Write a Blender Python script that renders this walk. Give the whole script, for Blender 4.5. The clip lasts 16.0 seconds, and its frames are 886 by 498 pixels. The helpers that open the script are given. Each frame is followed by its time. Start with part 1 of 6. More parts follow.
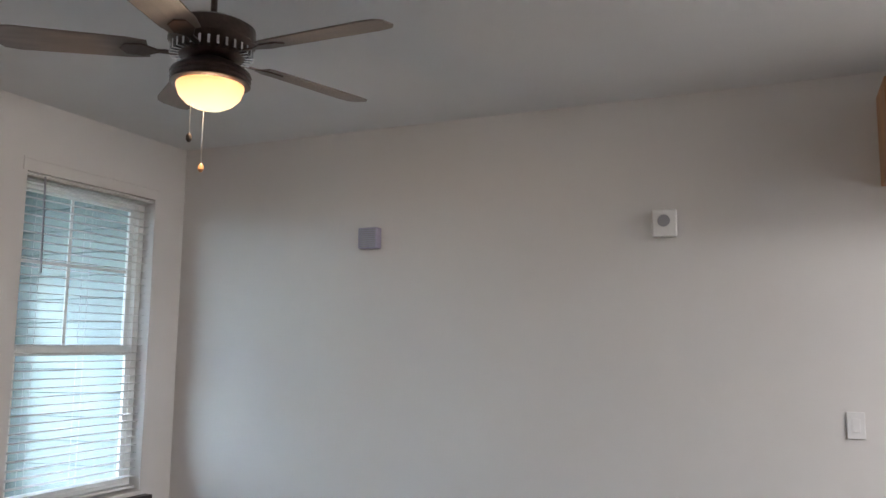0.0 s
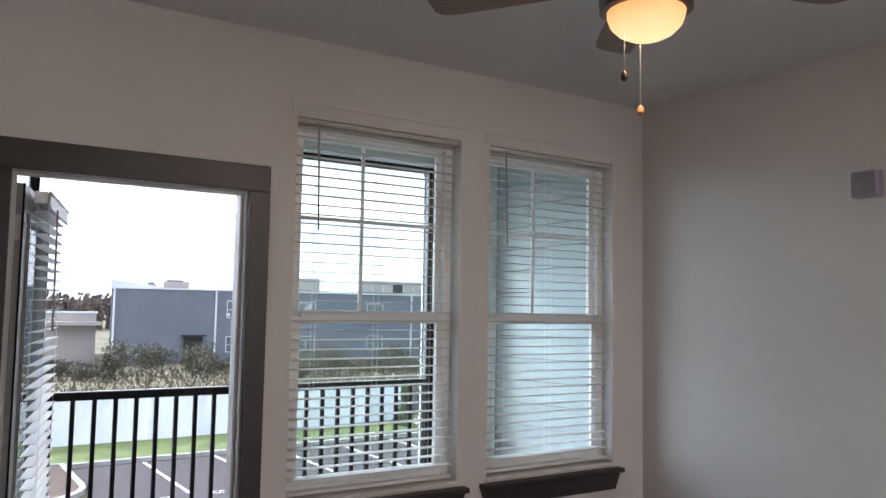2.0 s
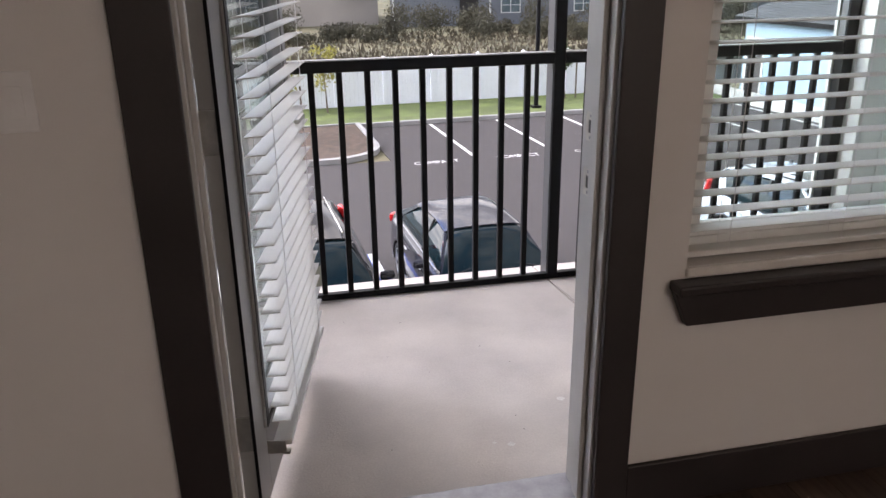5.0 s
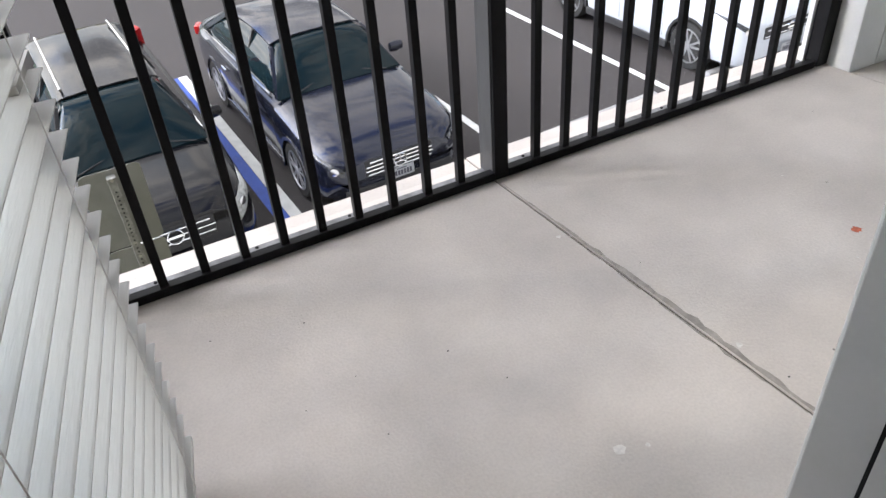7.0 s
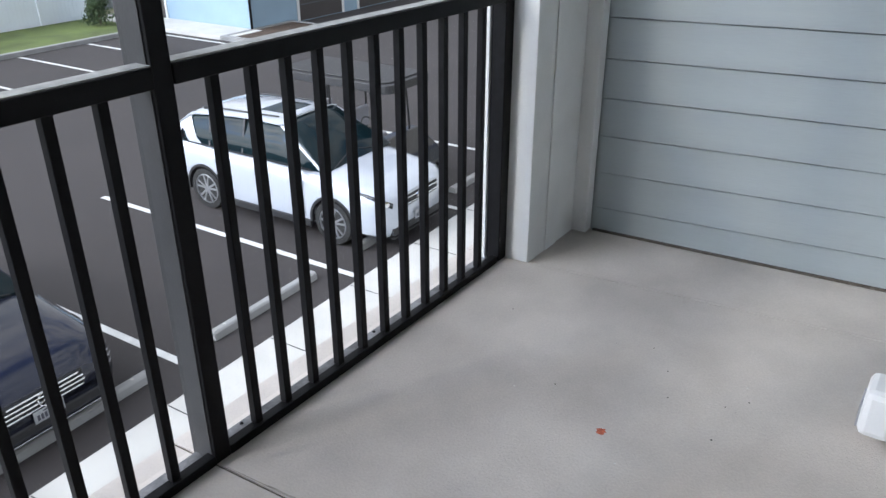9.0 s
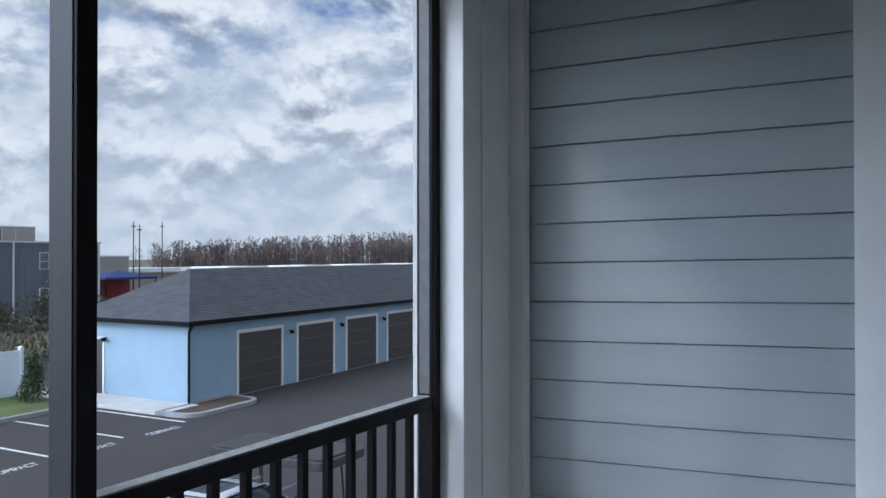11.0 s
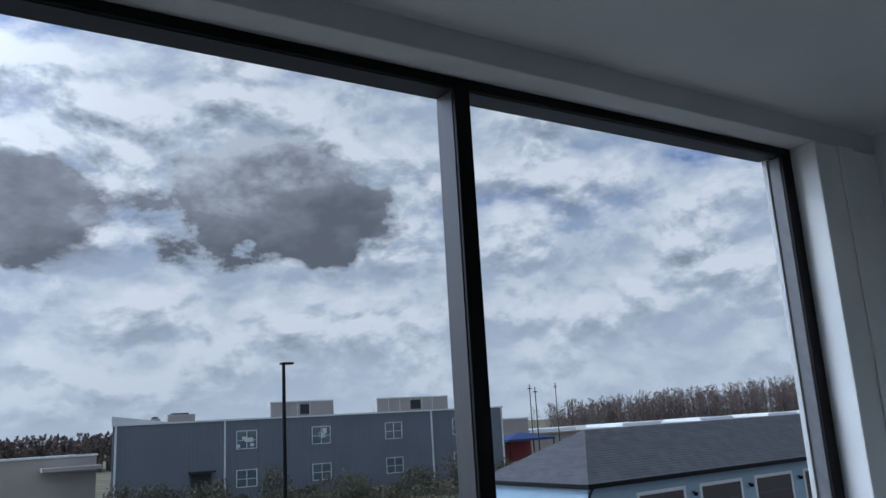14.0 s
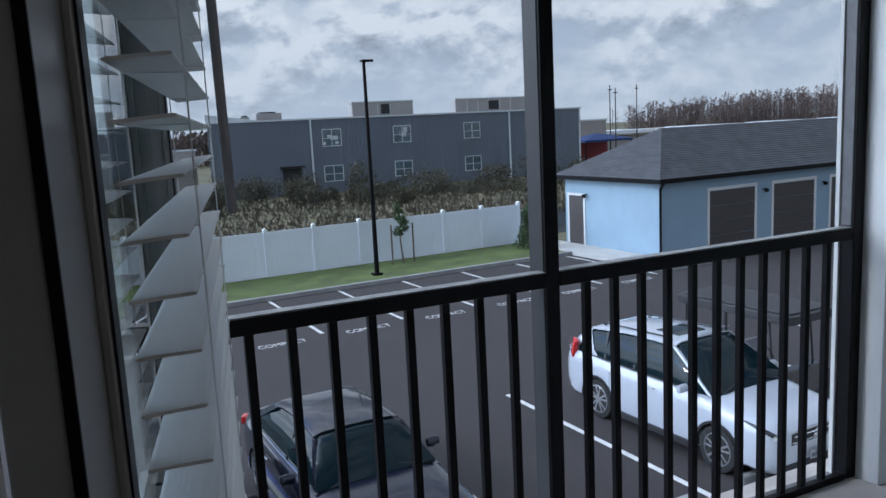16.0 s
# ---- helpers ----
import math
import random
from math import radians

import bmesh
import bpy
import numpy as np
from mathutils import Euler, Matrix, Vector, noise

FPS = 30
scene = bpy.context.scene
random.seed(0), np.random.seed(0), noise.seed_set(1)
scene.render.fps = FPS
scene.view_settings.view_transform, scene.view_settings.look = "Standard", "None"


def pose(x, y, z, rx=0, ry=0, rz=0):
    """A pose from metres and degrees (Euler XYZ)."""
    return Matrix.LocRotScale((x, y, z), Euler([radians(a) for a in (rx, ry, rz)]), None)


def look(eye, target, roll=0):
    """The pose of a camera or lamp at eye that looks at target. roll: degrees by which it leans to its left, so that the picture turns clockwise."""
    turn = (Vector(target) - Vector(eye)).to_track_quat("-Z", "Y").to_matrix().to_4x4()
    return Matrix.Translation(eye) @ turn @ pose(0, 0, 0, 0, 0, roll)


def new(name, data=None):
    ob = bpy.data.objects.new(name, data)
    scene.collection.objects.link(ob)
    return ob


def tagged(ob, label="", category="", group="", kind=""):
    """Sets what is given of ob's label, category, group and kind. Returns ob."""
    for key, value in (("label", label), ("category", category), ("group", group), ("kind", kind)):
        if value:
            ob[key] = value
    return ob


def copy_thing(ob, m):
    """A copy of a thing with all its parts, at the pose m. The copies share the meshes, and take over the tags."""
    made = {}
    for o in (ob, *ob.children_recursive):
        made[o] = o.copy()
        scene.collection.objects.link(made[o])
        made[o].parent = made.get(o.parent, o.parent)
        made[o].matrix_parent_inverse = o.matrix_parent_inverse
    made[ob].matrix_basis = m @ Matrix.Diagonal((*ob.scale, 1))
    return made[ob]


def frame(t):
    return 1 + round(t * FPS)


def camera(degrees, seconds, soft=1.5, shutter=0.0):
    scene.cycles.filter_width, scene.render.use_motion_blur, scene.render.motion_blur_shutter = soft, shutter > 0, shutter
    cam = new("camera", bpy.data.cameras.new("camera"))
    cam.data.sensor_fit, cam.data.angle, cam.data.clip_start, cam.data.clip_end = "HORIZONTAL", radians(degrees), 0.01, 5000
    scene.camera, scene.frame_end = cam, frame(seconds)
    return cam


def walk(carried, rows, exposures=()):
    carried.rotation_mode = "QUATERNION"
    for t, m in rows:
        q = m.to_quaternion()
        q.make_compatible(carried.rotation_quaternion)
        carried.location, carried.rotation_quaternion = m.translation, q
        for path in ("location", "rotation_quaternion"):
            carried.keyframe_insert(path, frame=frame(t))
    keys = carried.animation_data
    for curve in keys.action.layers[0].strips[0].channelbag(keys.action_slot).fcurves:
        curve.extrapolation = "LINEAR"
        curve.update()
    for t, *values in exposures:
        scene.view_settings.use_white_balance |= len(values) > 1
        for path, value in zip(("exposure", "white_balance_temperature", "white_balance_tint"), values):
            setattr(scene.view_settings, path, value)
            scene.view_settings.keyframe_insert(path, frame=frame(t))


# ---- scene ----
cam = camera(59.4, 16.0)
PATH = [
    (0, (0.205, -3.568, 1.579), (2.023, -2.771, 1.823), 0.6),
    (0.5, (0.3, -3.532, 1.597), (1.991, -2.489, 1.823), 0.9),
    (1, (0.347, -3.495, 1.59), (1.891, -2.247, 1.827), 1.0),
    (1.5, (0.451, -3.449, 1.605), (1.769, -1.958, 1.803), 0.8),
    (2, (0.559, -3.372, 1.578), (1.618, -1.683, 1.729), 1.0),
    (2.5, (0.629, -3.236, 1.604), (1.433, -1.405, 1.577), 2.3),
    (3, (0.698, -3.021, 1.549), (1.342, -1.137, 1.361), 2.2),
    (3.5, (0.756, -2.75, 1.522), (1.266, -0.844, 1.193), 0.3),
    (4, (0.846, -2.4, 1.484), (1.171, -0.475, 1.048), -0.1),
    (6.5, (0.927, -0.485, 1.354), (1.544, 1.061, 0.245), -4.0),
    (7, (1.043, -0.172, 1.342), (1.727, 1.263, 0.129), -4.6),
    (7.5, (1.103, 0.063, 1.351), (2.008, 1.341, 0.108), -0.7),
    (8, (1.115, 0.231, 1.361), (2.279, 1.34, 0.172), 2.6),
    (8.5, (1.13, 0.267, 1.373), (2.468, 1.286, 0.29), 2.0),
    (9, (1.147, 0.249, 1.414), (2.622, 1.275, 0.535), -0.1),
    (9.5, (1.121, 0.207, 1.439), (2.713, 1.272, 0.863), -0.6),
    (10, (1.133, 0.195, 1.502), (2.794, 1.259, 1.174), -0.5),
    (10.2, (1.131, 0.192, 1.511), (2.813, 1.245, 1.261), 0.3),
    (12.3, (1.064, 0.171, 1.688), (2.743, 1.195, 2.052), -2.8),
    (12.5, (1.07, 0.17, 1.696), (2.7, 1.259, 2.092), -3.2),
    (13, (1.056, 0.136, 1.703), (2.525, 1.414, 2.158), -3.2),
    (13.5, (1.025, 0.096, 1.714), (2.277, 1.585, 2.175), -3.3),
    (14, (1.009, 0.009, 1.708), (2.054, 1.658, 2.14), -3.3),
    (14.5, (0.999, -0.082, 1.689), (1.887, 1.677, 2.03), -3.0),
    (15, (0.963, -0.167, 1.644), (1.761, 1.659, 1.813), -3.2),
    (15.5, (0.859, -0.296, 1.573), (1.676, 1.529, 1.528), -3.0),
    (16, (0.789, -0.381, 1.52), (1.641, 1.402, 1.211), -2.9),
]
EXPOSURES = [(0.0, 2.15, 6150, 10), (0.7, 1.9, 6300, 10), (1.5, 1.7, 6300, 10), (2.5, 1.4, 6700, 20), (3.5, 1.2, 7000, 22), (4.0, 1.15, 7100, 22), (6.5, 1.0, 7200, 13), (8.0, 0.8, 7000, 10), (10.0, 0.1, 6200, 8), (12.5, -0.25, 5700, 8), (13.5, -0.38, 5700, 8), (15.5, -0.47, 5800, 8), (16.0, -0.28, 5800, 8)]
walk(cam, [(t, look(eye, target, roll)) for t, eye, target, roll in PATH], EXPOSURES)

# ---- world, sun, lamps ----
world = bpy.data.worlds.new("sky")
scene.world = world
world.use_nodes = True
wn, wl = world.node_tree.nodes, world.node_tree.links
wn.clear()
w_out = wn.new("ShaderNodeOutputWorld")
w_bg = wn.new("ShaderNodeBackground")
w_sky = wn.new("ShaderNodeTexSky")
w_sky.sky_type, w_sky.sun_disc = "NISHITA", False
SUN_EL, SUN_AZ = radians(30), radians(-62)
w_sky.sun_elevation, w_sky.sun_rotation = SUN_EL, SUN_AZ
w_tc = wn.new("ShaderNodeTexCoord")
w_sep = wn.new("ShaderNodeSeparateXYZ")
wl.new(w_tc.outputs["Generated"], w_sep.inputs[0])


def wmath(op, a, b=None):
    n = wn.new("ShaderNodeMath")
    n.operation = op
    for i, v in enumerate((a, b)):
        if v is None:
            continue
        if isinstance(v, (int, float)):
            n.inputs[i].default_value = v
        else:
            wl.new(v, n.inputs[i])
    return n.outputs[0]


def wramp(fac, stops):
    n = wn.new("ShaderNodeValToRGB")
    wl.new(fac, n.inputs[0])
    els = n.color_ramp.elements
    while len(els) < len(stops):
        els.new(0.5)
    for e, (p, c) in zip(els, stops):
        e.position, e.color = p, (*c, 1)
    return n.outputs[0]


def wmix(fac, a, b):
    n = wn.new("ShaderNodeMixRGB")
    for i, v in enumerate((fac, a, b)):
        if isinstance(v, (int, float)):
            n.inputs[i].default_value = v
        elif isinstance(v, tuple):
            n.inputs[i].default_value = (*v, 1)
        else:
            wl.new(v, n.inputs[i])
    return n.outputs[0]


SUN_DIR = (math.sin(SUN_AZ) * math.cos(SUN_EL), math.cos(SUN_AZ) * math.cos(SUN_EL), math.sin(SUN_EL))
w_map = wn.new("ShaderNodeMapping")
w_map.inputs["Scale"].default_value = (1, 1, 1.75)
wl.new(w_tc.outputs["Generated"], w_map.inputs[0])


def wnoise(scale, detail, rough, shift=0.0, lift=0.0, warp=0.0):
    m = wn.new("ShaderNodeMapping")
    m.inputs["Location"].default_value = (shift, shift * 0.7, lift)
    wl.new(w_map.outputs[0], m.inputs[0])
    n = wn.new("ShaderNodeTexNoise")
    n.inputs["Scale"].default_value, n.inputs["Detail"].default_value, n.inputs["Roughness"].default_value = scale, detail, rough
    n.inputs["Distortion"].default_value = warp
    wl.new(m.outputs[0], n.inputs["Vector"])
    return n.outputs["Fac"]


def density(lift):
    return wmath("ADD", wmath("MULTIPLY", wnoise(2.6, 3, 0.5, 3.1, lift), 0.36), wmath("MULTIPLY", wnoise(8.0, 10, 0.58, 7.7, lift, 0.15), 0.64))


dens, dens_up = density(0.0), density(0.035)
mask = wramp(dens, [(0.41, (0, 0, 0)), (0.55, (1, 1, 1))])
lit = wmath("ADD", wmath("MULTIPLY", wmath("SUBTRACT", dens, dens_up), 3.6), wmath("SUBTRACT", 1.02, dens))
cloud_tone = wramp(lit, [(0.22, (0.33, 0.36, 0.42)), (0.40, (0.62, 0.67, 0.75)), (0.56, (0.95, 0.97, 1.0))])
veil = wramp(wnoise(2.6, 6, 0.55, 12.4), [(0.44, (0.0, 0.0, 0.0)), (0.58, (1, 1, 1))])
veil = wmath("MAXIMUM", veil, wramp(w_sep.outputs[2], [(0.20, (1, 1, 1)), (0.33, (0, 0, 0))]))
# one large grey cloud over the warehouse
CL = Vector((math.sin(radians(19)) * math.cos(radians(16)), math.cos(radians(19)) * math.cos(radians(16)), math.sin(radians(16))))
SD = Vector((math.cos(radians(19)), -math.sin(radians(19)), 0))
w_sub = wn.new("ShaderNodeVectorMath")
w_sub.operation = "SUBTRACT"
wl.new(w_tc.outputs["Generated"], w_sub.inputs[0])
w_sub.inputs[1].default_value = CL
w_sd = wn.new("ShaderNodeVectorMath")
w_sd.operation = "DOT_PRODUCT"
wl.new(w_sub.outputs[0], w_sd.inputs[0])
w_sd.inputs[1].default_value = SD
w_sz = wn.new("ShaderNodeSeparateXYZ")
wl.new(w_sub.outputs[0], w_sz.inputs[0])
w_a, w_b = wmath("POWER", wmath("ABSOLUTE", wmath("DIVIDE", w_sd.outputs["Value"], 0.165)), 2.0), wmath("POWER", wmath("ABSOLUTE", wmath("DIVIDE", w_sz.outputs[2], 0.085)), 2.0)
rough_edge = wmath("MULTIPLY", wmath("SUBTRACT", wnoise(8.5, 8, 0.62, 2.2), 0.5), 3.4)
w_a2, w_b2 = wmath("POWER", wmath("DIVIDE", wmath("ADD", w_sd.outputs["Value"], 0.265), 0.095), 2.0), wmath("POWER", wmath("DIVIDE", wmath("ADD", w_sz.outputs[2], 0.02), 0.075), 2.0)
w_r = wmath("ADD", wmath("MINIMUM", wmath("ADD", w_a, w_b), wmath("ADD", w_a2, w_b2)), rough_edge)
grey = wramp(w_r, [(0.62, (1, 1, 1)), (1.2, (0, 0, 0))])
toned = wmix(grey, cloud_tone, wramp(wmath("ADD", wmath("MULTIPLY", wnoise(10, 6, 0.6, 8.8), 0.9), wmath("MULTIPLY", w_sz.outputs[2], 2.4)), [(0.30, (0.17, 0.185, 0.215)), (0.50, (0.30, 0.32, 0.36)), (0.68, (0.66, 0.70, 0.76))]))
w_skys = wn.new("ShaderNodeMixRGB")
w_skys.blend_type = "MULTIPLY"
w_skys.inputs[0].default_value = 1.0
wl.new(w_sky.outputs[0], w_skys.inputs[1])
w_skys.inputs[2].default_value = (0.050, 0.078, 0.135, 1)
clouded = wmix(wmath("MAXIMUM", mask, grey), wmix(veil, w_skys.outputs[0], (0.50, 0.585, 0.70)), toned)
haze = wramp(w_sep.outputs[2], [(0.0, (0.75, 0.75, 0.75)), (0.13, (0.1, 0.1, 0.1)), (0.2, (0, 0, 0))])
final = wmix(haze, clouded, (0.66, 0.73, 0.82))
w_dot = wn.new("ShaderNodeVectorMath")
w_dot.operation = "DOT_PRODUCT"
w_dot.inputs[1].default_value = SUN_DIR
wl.new(w_tc.outputs["Generated"], w_dot.inputs[0])
near_sun = wmath("POWER", wmath("MAXIMUM", w_dot.outputs["Value"], 0.0), 5.0)
wl.new(final, w_bg.inputs[0])
wl.new(wmath("ADD", wmath("MULTIPLY", near_sun, 8.0), 1.0), w_bg.inputs[1])
wl.new(w_bg.outputs[0], w_out.inputs[0])

sun = new("sun", bpy.data.lights.new("sun", "SUN"))
sun.data.energy, sun.data.angle, sun.data.color = 0.6, radians(3.6), (1.0, 0.97, 0.93)
sun.matrix_world = look((0, 0, 30), tuple(a - 30 * d for a, d in zip((0, 0, 30), SUN_DIR)))

FAN = (2.17, -1.86)
bulb = new("fan_bulb", bpy.data.lights.new("fan_bulb", "POINT"))
bulb.data.energy, bulb.data.color, bulb.data.shadow_soft_size = 4.5, (1.0, 0.74, 0.48), 0.05
bulb.location = (FAN[0], FAN[1], 2.40)
# added fill light at the room's unseen end, to brighten the walls
room_fill = new("room_fill_light", bpy.data.lights.new("room_fill_light", "AREA"))
room_fill.data.energy, room_fill.data.color, room_fill.data.size = 50, (1.0, 0.93, 0.86), 0.8
room_fill.location = (3.0, -6.6, 2.79)

# ---- materials ----
MATS = {}


def mat(name, color, rough=0.6, metal=0.0, vary=0.12, scale=6.0, bump=0.15, bscale=120.0, stain=None, coat=0.0, spec=0.5, rnd=0.0, stretch=(1, 1, 1)):
    if name in MATS:
        return MATS[name]
    m = bpy.data.materials.new(name)
    MATS[name] = m
    m.use_nodes = True
    n, l = m.node_tree.nodes, m.node_tree.links
    b = n["Principled BSDF"]
    b.inputs["Roughness"].default_value, b.inputs["Metallic"].default_value = rough, metal
    b.inputs["Specular IOR Level"].default_value, b.inputs["Coat Weight"].default_value = spec, coat
    tc = n.new("ShaderNodeTexCoord")
    mp = n.new("ShaderNodeMapping")
    mp.inputs["Scale"].default_value = stretch
    l.new(tc.outputs["Object"], mp.inputs[0])
    big = n.new("ShaderNodeTexNoise")
    big.inputs["Scale"].default_value, big.inputs["Detail"].default_value = scale, 5
    l.new(mp.outputs[0], big.inputs["Vector"])
    fine = n.new("ShaderNodeTexNoise")
    fine.inputs["Scale"].default_value, fine.inputs["Detail"].default_value = bscale, 4
    l.new(mp.outputs[0], fine.inputs["Vector"])
    ramp = n.new("ShaderNodeValToRGB")
    lo, hi = [tuple(max(0, min(1, c * k)) for c in color) for k in (1 - vary, 1 + vary)]
    ramp.color_ramp.elements[0].position, ramp.color_ramp.elements[1].position = 0.32, 0.68
    ramp.color_ramp.elements[0].color, ramp.color_ramp.elements[1].color = (*(stain or lo), 1), (*hi, 1)
    l.new(big.outputs["Fac"], ramp.inputs[0])
    grain = n.new("ShaderNodeMixRGB")
    grain.blend_type = "MULTIPLY"
    grain.inputs[0].default_value = 1.0
    gr = n.new("ShaderNodeMapRange")
    gr.inputs["To Min"].default_value, gr.inputs["To Max"].default_value = 1 - vary * 0.8, 1 + vary * 0.8
    l.new(fine.outputs["Fac"], gr.inputs["Value"])
    l.new(ramp.outputs[0], grain.inputs[1]), l.new(gr.outputs[0], grain.inputs[2])
    last = grain.outputs[0]
    if rnd:
        oi = n.new("ShaderNodeObjectInfo")
        rr = n.new("ShaderNodeMapRange")
        rr.inputs["To Min"].default_value, rr.inputs["To Max"].default_value = 1 - rnd, 1 + rnd
        l.new(oi.outputs["Random"], rr.inputs["Value"])
        mm = n.new("ShaderNodeMixRGB")
        mm.blend_type = "MULTIPLY"
        mm.inputs[0].default_value = 1.0
        l.new(last, mm.inputs[1]), l.new(rr.outputs[0], mm.inputs[2])
        last = mm.outputs[0]
    l.new(last, b.inputs["Base Color"])
    rg = n.new("ShaderNodeMapRange")
    rg.inputs["To Min"].default_value, rg.inputs["To Max"].default_value = max(0.02, rough * 0.82), min(1, rough * 1.15)
    l.new(big.outputs["Fac"], rg.inputs["Value"]), l.new(rg.outputs[0], b.inputs["Roughness"])
    if bump:
        bp = n.new("ShaderNodeBump")
        bp.inputs["Strength"].default_value, bp.inputs["Distance"].default_value = bump, 0.004
        l.new(fine.outputs["Fac"], bp.inputs["Height"]), l.new(bp.outputs[0], b.inputs["Normal"])
    return m


def glass(name, tint=(1, 1, 1), gloss=0.05, boost=1.0):
    m = bpy.data.materials.new(name)
    m.use_nodes = True
    n, l = m.node_tree.nodes, m.node_tree.links
    n.clear()
    out, mix = n.new("ShaderNodeOutputMaterial"), n.new("ShaderNodeMixShader")
    tr, gl, fr = n.new("ShaderNodeBsdfTransparent"), n.new("ShaderNodeBsdfGlossy"), n.new("ShaderNodeLayerWeight")
    tr.inputs[0].default_value = (*tint, 1)
    gl.inputs["Roughness"].default_value = gloss
    pw, mu = n.new("ShaderNodeMath"), n.new("ShaderNodeMath")
    pw.operation, mu.operation = "POWER", "MULTIPLY_ADD"
    pw.inputs[1].default_value = 4.0
    mu.inputs[1].default_value, mu.inputs[2].default_value = 0.6 * boost, 0.045 * boost
    l.new(fr.outputs["Facing"], pw.inputs[0]), l.new(pw.outputs[0], mu.inputs[0]), l.new(mu.outputs[0], mix.inputs[0])
    l.new(tr.outputs[0], mix.inputs[1]), l.new(gl.outputs[0], mix.inputs[2]), l.new(mix.outputs[0], out.inputs[0])
    return m


def screen_mat():
    m = bpy.data.materials.new("insect_screen")
    m.use_nodes = True
    n, l = m.node_tree.nodes, m.node_tree.links
    n.clear()
    out, mix = n.new("ShaderNodeOutputMaterial"), n.new("ShaderNodeMixShader")
    tr, df = n.new("ShaderNodeBsdfTransparent"), n.new("ShaderNodeBsdfDiffuse")
    df.inputs[0].default_value = (0.06, 0.06, 0.06, 1)
    mix.inputs[0].default_value = 0.10
    l.new(tr.outputs[0], mix.inputs[1]), l.new(df.outputs[0], mix.inputs[2]), l.new(mix.outputs[0], out.inputs[0])
    return m


def glow(name, color, strength):
    m = bpy.data.materials.new(name)
    m.use_nodes = True
    n, l = m.node_tree.nodes, m.node_tree.links
    b = n["Principled BSDF"]
    b.inputs["Base Color"].default_value = (*color, 1)
    b.inputs["Emission Strength"].default_value = strength
    b.inputs["Roughness"].default_value = 0.3
    lw = n.new("ShaderNodeTexCoord")
    sp = n.new("ShaderNodeSeparateXYZ")
    l.new(lw.outputs["Object"], sp.inputs[0])
    r = n.new("ShaderNodeValToRGB")
    r.color_ramp.elements[0].color, r.color_ramp.elements[1].color = (1.0, 0.75, 0.40, 1), (1.0, 0.36, 0.10, 1)
    mr = n.new("ShaderNodeMapRange")
    mr.inputs["From Min"].default_value, mr.inputs["From Max"].default_value = -0.10, 0.0
    l.new(sp.outputs[2], mr.inputs["Value"]), l.new(mr.outputs[0], r.inputs[0]), l.new(r.outputs[0], b.inputs["Emission Color"])
    return m


WALL = mat("wall_paint", (0.66, 0.645, 0.64), 0.85, vary=0.02, scale=1.5, bump=0.12, bscale=260)
CEIL = mat("ceiling_paint", (0.70, 0.705, 0.71), 0.9, vary=0.02, scale=2, bump=0.3, bscale=90)
DARK = mat("dark_trim_paint", (0.024, 0.019, 0.020), 0.42, vary=0.15, scale=5, bump=0.08)
LEAFG = mat("grey_door_leaf", (0.27, 0.27, 0.27), 0.4, vary=0.05, scale=9, bump=0.05)
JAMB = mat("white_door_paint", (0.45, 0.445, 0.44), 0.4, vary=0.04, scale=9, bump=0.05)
VINYL = mat("white_vinyl", (0.82, 0.83, 0.82), 0.38, vary=0.03, scale=12, bump=0.04)
SLAT = mat("faux_wood_slat", (0.66, 0.66, 0.65), 0.42, vary=0.03, scale=20, bump=0.12, bscale=90, stretch=(0.3, 3, 3))
STONE = mat("cultured_marble", (0.62, 0.60, 0.58), 0.22, vary=0.08, scale=8, bump=0.0)
FLOORW = mat("dark_wood_plank", (0.055, 0.038, 0.03), 0.35, vary=0.35, scale=5, bump=0.15, bscale=60, stretch=(12, 0.8, 1), rnd=0.3)
SUBFL = mat("subfloor", (0.02, 0.015, 0.012), 0.8)
CONC = mat("balcony_concrete", (0.495, 0.45, 0.413), 0.75, vary=0.15, scale=2.6, bump=0.35, bscale=140, spec=0.4)
SIDE = mat("sage_siding_paint", (0.33, 0.365, 0.375), 0.6, vary=0.05, scale=3, bump=0.25, bscale=70, stretch=(1, 0.25, 3), rnd=0.03)
TRIMW = mat("white_exterior_trim", (0.70, 0.70, 0.69), 0.55, vary=0.05, scale=5, bump=0.15)
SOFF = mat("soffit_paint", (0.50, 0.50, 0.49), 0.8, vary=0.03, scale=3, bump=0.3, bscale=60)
BLACK = mat("black_aluminium", (0.005, 0.005, 0.006), 0.42, spec=0.13, vary=0.3, scale=30, bump=0.1)
FLASH = mat("weathered_flashing", (0.13, 0.13, 0.135), 0.42, metal=0.35, vary=0.55, scale=14, bump=0.2)
LAV = mat("lavender_plastic", (0.36, 0.34, 0.46), 0.5, vary=0.08, scale=20)
# on the posts these two greys paint the sky-lit side faces
DGREY = mat("dark_grey_and_lit_side", (0.032, 0.032, 0.034), 0.5, vary=0.15, scale=20, spec=0.4)
LITSIDE = mat("lit_side_grey", (0.10, 0.10, 0.105), 0.5, vary=0.15, scale=20)
ALU = mat("mill_aluminium", (0.33, 0.33, 0.35), 0.45, metal=0.6, vary=0.15, scale=20)
STEEL = mat("brushed_steel", (0.55, 0.53, 0.50), 0.3, metal=1.0, vary=0.1, scale=25)
BRONZE = mat("fan_bronze", (0.10, 0.075, 0.065), 0.33, metal=0.85, vary=0.2, scale=20)
BLADE = mat("fan_blade_veneer", (0.17, 0.14, 0.125), 0.5, vary=0.15, scale=5, stretch=(1, 8, 8))
PLASTIC = mat("white_plastic", (0.72, 0.72, 0.73), 0.4, vary=0.03, scale=10, bump=0)
